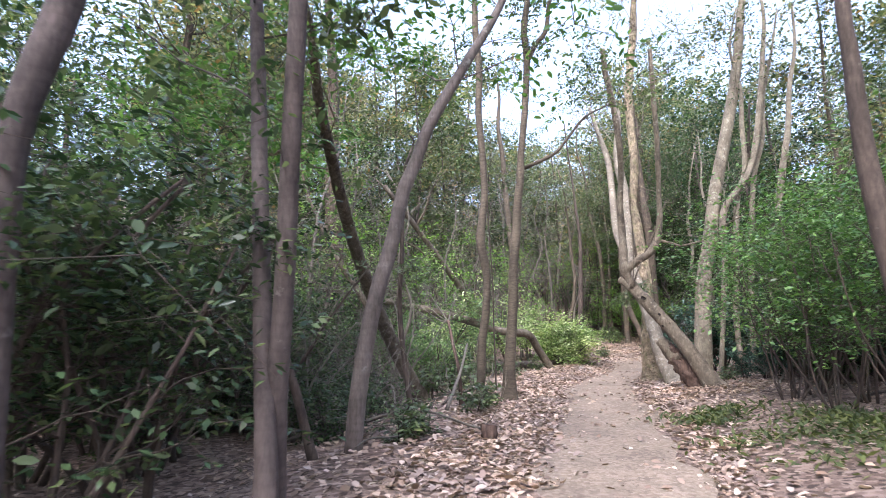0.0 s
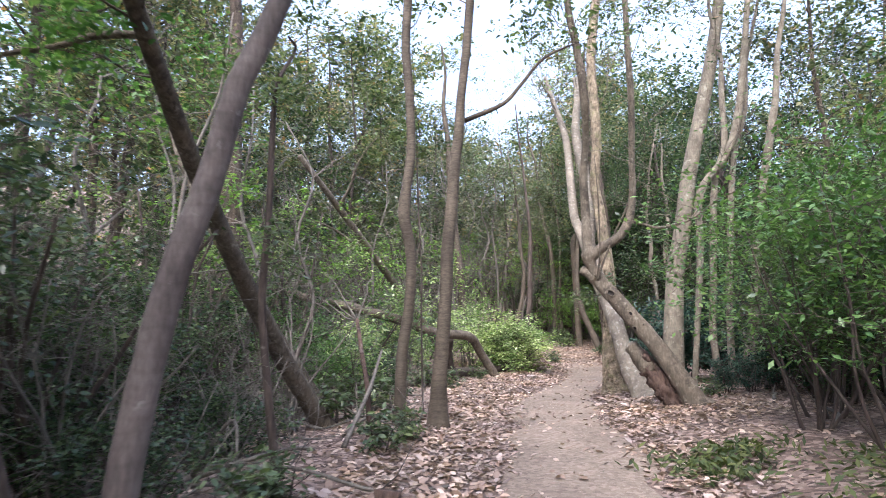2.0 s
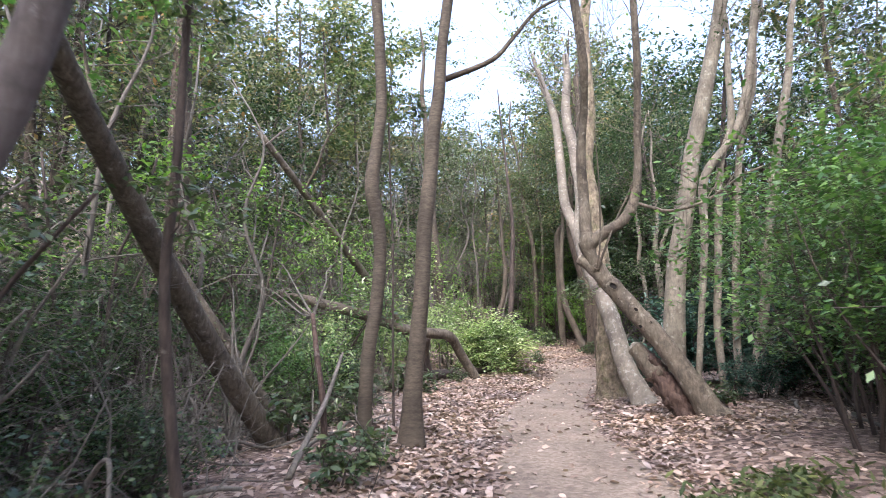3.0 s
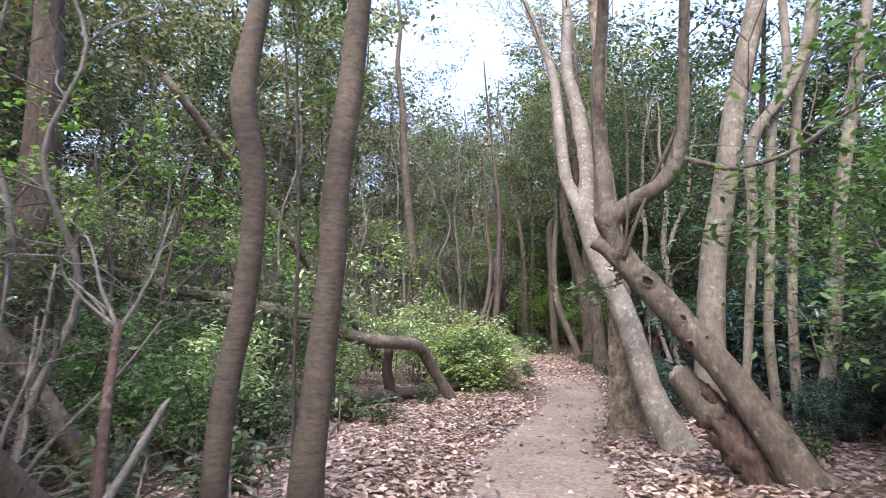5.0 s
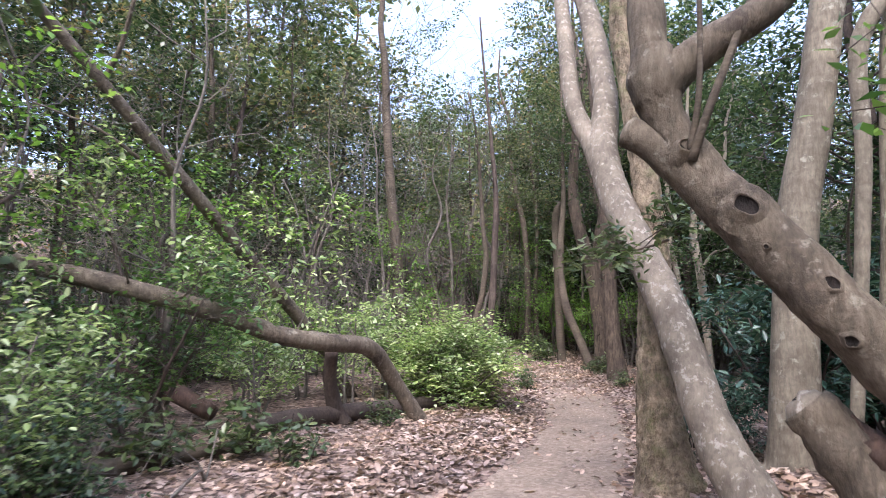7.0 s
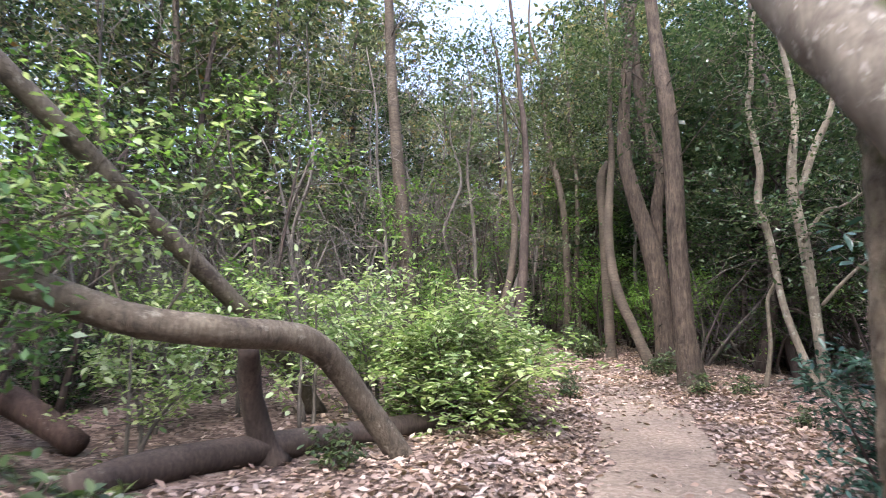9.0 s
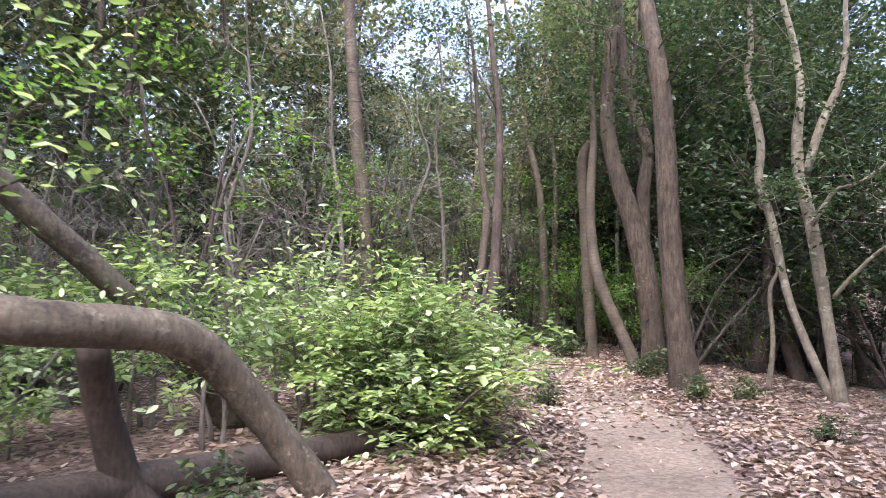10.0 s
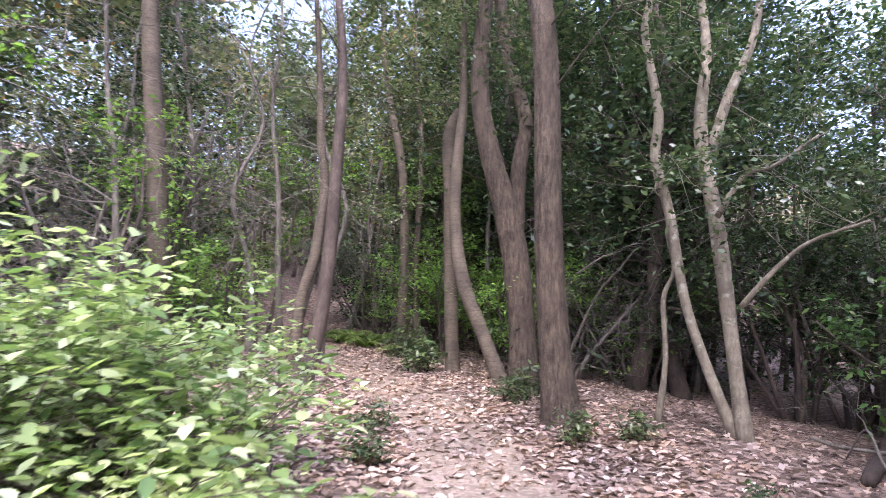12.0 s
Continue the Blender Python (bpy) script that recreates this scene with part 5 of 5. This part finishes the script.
for x, y in ((-0.55, 5.9), (0.0, 6.6), (-0.9, 7.6), (-1.5, 8.4), (-0.6, 9.9), (-1.6, 10.6), (-2.6, 10.0), (-0.9, 11.8), (0.2, 12.6), (-1.9, 12.4), (0.6, 11.2), (6.2, 9.6), (6.6, 11.2), (5.9, 7.6), (10.4, 19.6), (11.6, 20.2), (1.2, 13.8), (-3.0, 8.8)):
    a1, reach = r.uniform(0, math.tau), r.uniform(0.5, 1.1)
    thick = r.uniform(0.008, 0.026)
    stick = [(x + math.cos(a1) * reach * u + r.normal(0, 0.05), y + math.sin(a1) * reach * u + r.normal(0, 0.05), abs(r.normal(0, 0.1)) * (u + 1), thick * (1.2 - 0.5 * u)) for u in (-1, -0.4, 0.2, 0.7, 1)]
    ob = lying("fallen_branch", "thin grey fallen branch on the leaf litter", stick, TWIG, "branch", 6)
    geo, tips = Geo(), []
    for k in (1, 2, 3):
        sx, sy, sz, sr = stick[k]
        grow(geo, r, (sx, sy, float(ground_z(sx, sy)) + sz + 0.02), (r.normal(), r.normal(), 0.5), 0.6, 0.007, 1, tips)
    tagged(part("branchwork", geo, TWIG, ob), kind="stuff")
stump = thing("tree_stump", (0.43, 6.3, float(ground_z(0.43, 6.3))), "small dark rotten stump among dry leaves", "stump")
part("trunk", Geo().tube([(0.43, 6.3, float(ground_z(0.43, 6.3)) - 0.05, 0.1), (0.43, 6.3, float(ground_z(0.43, 6.3)) + 0.06, 0.085), (0.44, 6.31, float(ground_z(0.43, 6.3)) + 0.15, 0.08)], 13, wobble=0.22), WOOD_ROT, stump)

SNAG = [(0.27, 9.08, -0.1, 0.035), (0.25, 9.15, 0.45, 0.03), (0.17, 9.4, 0.9, 0.027), (0.1, 9.69, 1.3, 0.022)]
snag = thing("dead_sapling", (0.27, 9.08, float(ground_z(0.27, 9.08))), "reddish-brown dead sapling with pale broken branches", "dead tree")
part("trunk", Geo().tube(bend(SNAG), 9, wobble=0.06), WOOD_ROT, snag)
for way in ((-0.55, 0.5, 0.75), (0.3, 0.5, 0.8), (-0.15, 0.1, 0.6), (-0.8, 0.9, 0.35)):
    p, rows = Vector((0.1, 9.69, 1.28)), []
    for n in range(5):
        rows.append((*p, 0.014 * (1 - 0.19 * n)))
        p = p + Vector(way) * 0.22 + Vector(r.normal(0, 0.05, 3))
    part("limb", Geo().tube(bend(rows, 3), 6), TWIG, snag, "pale broken branch")
prop = thing("fallen_branch", (0.05, 8.7, float(ground_z(0.05, 8.7))), "pale broken branch leaning out of the brushwood", "branch")
part("trunk", Geo().tube(bend([(0.02, 8.45, float(ground_z(0.02, 8.45)), 0.03), (0.27, 9.14, 0.5, 0.022), (0.38, 9.49, 0.84, 0.018), (0.41, 9.58, 0.92, 0.009)]), 8, wobble=0.1), TWIG, prop)
for _ in range(34):
    x, y = r.normal(-1.2, 0.85), r.normal(10.2, 1.5)
    a1, reach = r.uniform(0, math.tau), r.uniform(0.35, 0.95)
    thick = r.uniform(0.006, 0.02)
    stick = [(x + math.cos(a1) * reach * u + r.normal(0, 0.06), y + math.sin(a1) * reach * u + r.normal(0, 0.06), abs(r.normal(0.1, 0.13)) * (u + 1), thick * (1.2 - 0.6 * u)) for u in (-1, -0.4, 0.2, 0.7, 1)]
    ob = lying("fallen_branch", "pale dead branch in a heap of brushwood", stick, TWIG, "branch", 6)
    geo, tips = Geo(), []
    for k in (1, 3):
        sx, sy, sz, sr = stick[k]
        grow(geo, r, (sx, sy, float(ground_z(sx, sy)) + sz + 0.02), (r.normal(), r.normal(), 0.7), 0.55, 0.006, 1, tips)
    tagged(part("branchwork", geo, TWIG, ob), kind="stuff")


def fern(name, label, fronds, reach, seed):
    r = np.random.default_rng(seed)
    top = thing(name, (0, 0, 0), label, "fern", "ferns at the bend")
    for k in range(fronds):
        a1, rise = math.tau * k / fronds + r.uniform(-0.3, 0.3), r.uniform(0.5, 0.9)
        geo, d = Geo(), Vector((math.cos(a1), math.sin(a1), 0))
        w = Vector((-d.y, d.x, 0))
        for n in range(14):
            u = n / 13
            geo.v.append(d * reach * u + Vector((0, 0, reach * rise * (u * 1.5 - 1.35 * u * u))))
        for n in range(13):
            p, q1, u = geo.v[n], geo.v[n + 1], (n + 0.5) / 13
            half = reach * 0.24 * math.sin(math.pi * min(u * 0.85 + 0.15, 1.0)) + 0.01
            for s1 in (-1, 1):
                b0 = len(geo.v)
                tip = (p + q1) / 2 + w * s1 * half + d * 0.03 - Vector((0, 0, 0.25 * half))
                geo.v.extend((p + w * s1 * half * 0.5 + d * 0.004, tip, q1 + w * s1 * half * 0.5 + d * 0.004))
                geo.f.append((n, b0, b0 + 1, b0 + 2, n + 1))
        part("frond", geo, FERN, top)
    return top


bend_fern = fern("fern", "green fern spreading at the far path bend", 8, 0.55, 91)
settle(bend_fern, 7.4, 28.6)
for x, y, s in ((7.0, 29.3, 1.1), (7.9, 27.8, 0.9), (7.7, 29.4, 1.2), (8.4, 28.4, 1.0), (6.7, 30.2, 1.1), (7.3, 30.1, 1.2), (8.3, 27.2, 0.8), (8.1, 29.9, 1.1), (8.9, 27.9, 0.9), (9.0, 29.0, 1.1)):
    place(bend_fern, x, y, s)
seedling = shrub("seedling", "low green seedling in the leaf litter", 0.32, 0.3, 3, LEAF_MID, 1, (0.07, 0.033), 51, two=True, bare=0.1, spread=0.03, group="seedlings in the litter", kids=1)
settle(seedling, 8.0, 21.3)
for x, y, s in ((8.75, 21.3, 1.0), (8.6, 23.4, 1.3), (8.25, 23.0, 1.1), (5.7, 11.3, 1.0), (0.3, 8.1, 1.2), (0.55, 8.8, 1.1), (-0.2, 6.4, 1.1), (-0.6, 6.0, 1.2), (1.9, 14.9, 1.2), (1.2, 15.4, 1.7), (0.7, 15.0, 1.8),
                (2.9, 17.3, 1.0), (7.6, 25.6, 1.7), (8.2, 26.6, 1.8), (7.7, 27.3, 1.8), (6.0, 21.0, 1.0), (6.2, 22.0, 0.9), (10.8, 19.5, 1.2), (8.4, 19.2, 0.8), (0.0, 10.6, 1.7), (0.3, 11.6, 1.7)):
    place(seedling, x, y, s)
fronds = []
for x, y, w, n in ((3.4, 7.4, 0.33, 420), (3.75, 7.75, 0.2, 160), (3.95, 5.6, 0.4, 420), (4.5, 6.6, 0.35, 360), (3.2, 6.9, 0.15, 90), (3.6, 4.7, 0.5, 420), (4.4, 4.8, 0.5, 420), (3.1, 5.6, 0.3, 160), (4.6, 5.8, 0.4, 320)):
    p = np.stack([r.normal(x, w, n), r.normal(y, w * 0.7, n)], 1)
    fronds.append(np.column_stack([p, ground_z(p[:, 0], p[:, 1]) + r.uniform(0.01, 0.09, n)]))
geo = Geo()
geo.arrays.append(leaf_arrays(r, np.concatenate(fronds), 0.1, 0.035, droop=-1.0))
tagged(part("ground_cover", geo, MOSS, None), "yellow-green moss and small ferns on the verge", "plants", kind="stuff")

# ---- fallen leaves ----
count = 84000
r = np.random.default_rng(5)
ly = r.uniform(-1, 30, count)
side = r.normal(0, 2.3, count)
thin = ((side > 1.0) & (ly < 5.5) & (r.random(count) < 0.6)) | ((side > 1.7) & (ly < 7) & (r.random(count) < 0.8)) | ((side > 1.3) & (ly < 9.5) & (r.random(count) < 0.82)) | ((side < -1.9) & (ly < 11) & (r.random(count) < 0.55))
keep = ~thin & ((np.abs(side) > 0.74 + r.normal(0, 0.16, count)) | (r.random(count) < 0.035 + 0.8 * np.clip((ly - 19.5) / 3, 0, 1)))
ly, side = ly[keep], side[keep]
lx = track_x(ly) + side
at = np.stack([lx, ly, ground_z(lx, ly) + r.uniform(0.005, 0.035, len(lx))], 1)
near = (np.abs(at[:, 0] - track_x(at[:, 1])) < 2.2) & (at[:, 1] > 2.5) & (at[:, 1] < 23)
for chosen, label in ((near, "pinkish-brown dry fallen leaves strewn beside the path"), (~near, "dry brown fallen leaves under the trees")):
    geo = Geo()
    geo.arrays.append(leaf_arrays(r, at[chosen], 0.086, 0.05, droop=0.0, fold=0.35, two=chosen is near, tilt=0.3))
    tagged(part("leaf_litter", geo, DRY_LEAF, None), label, "leaves", kind="stuff")
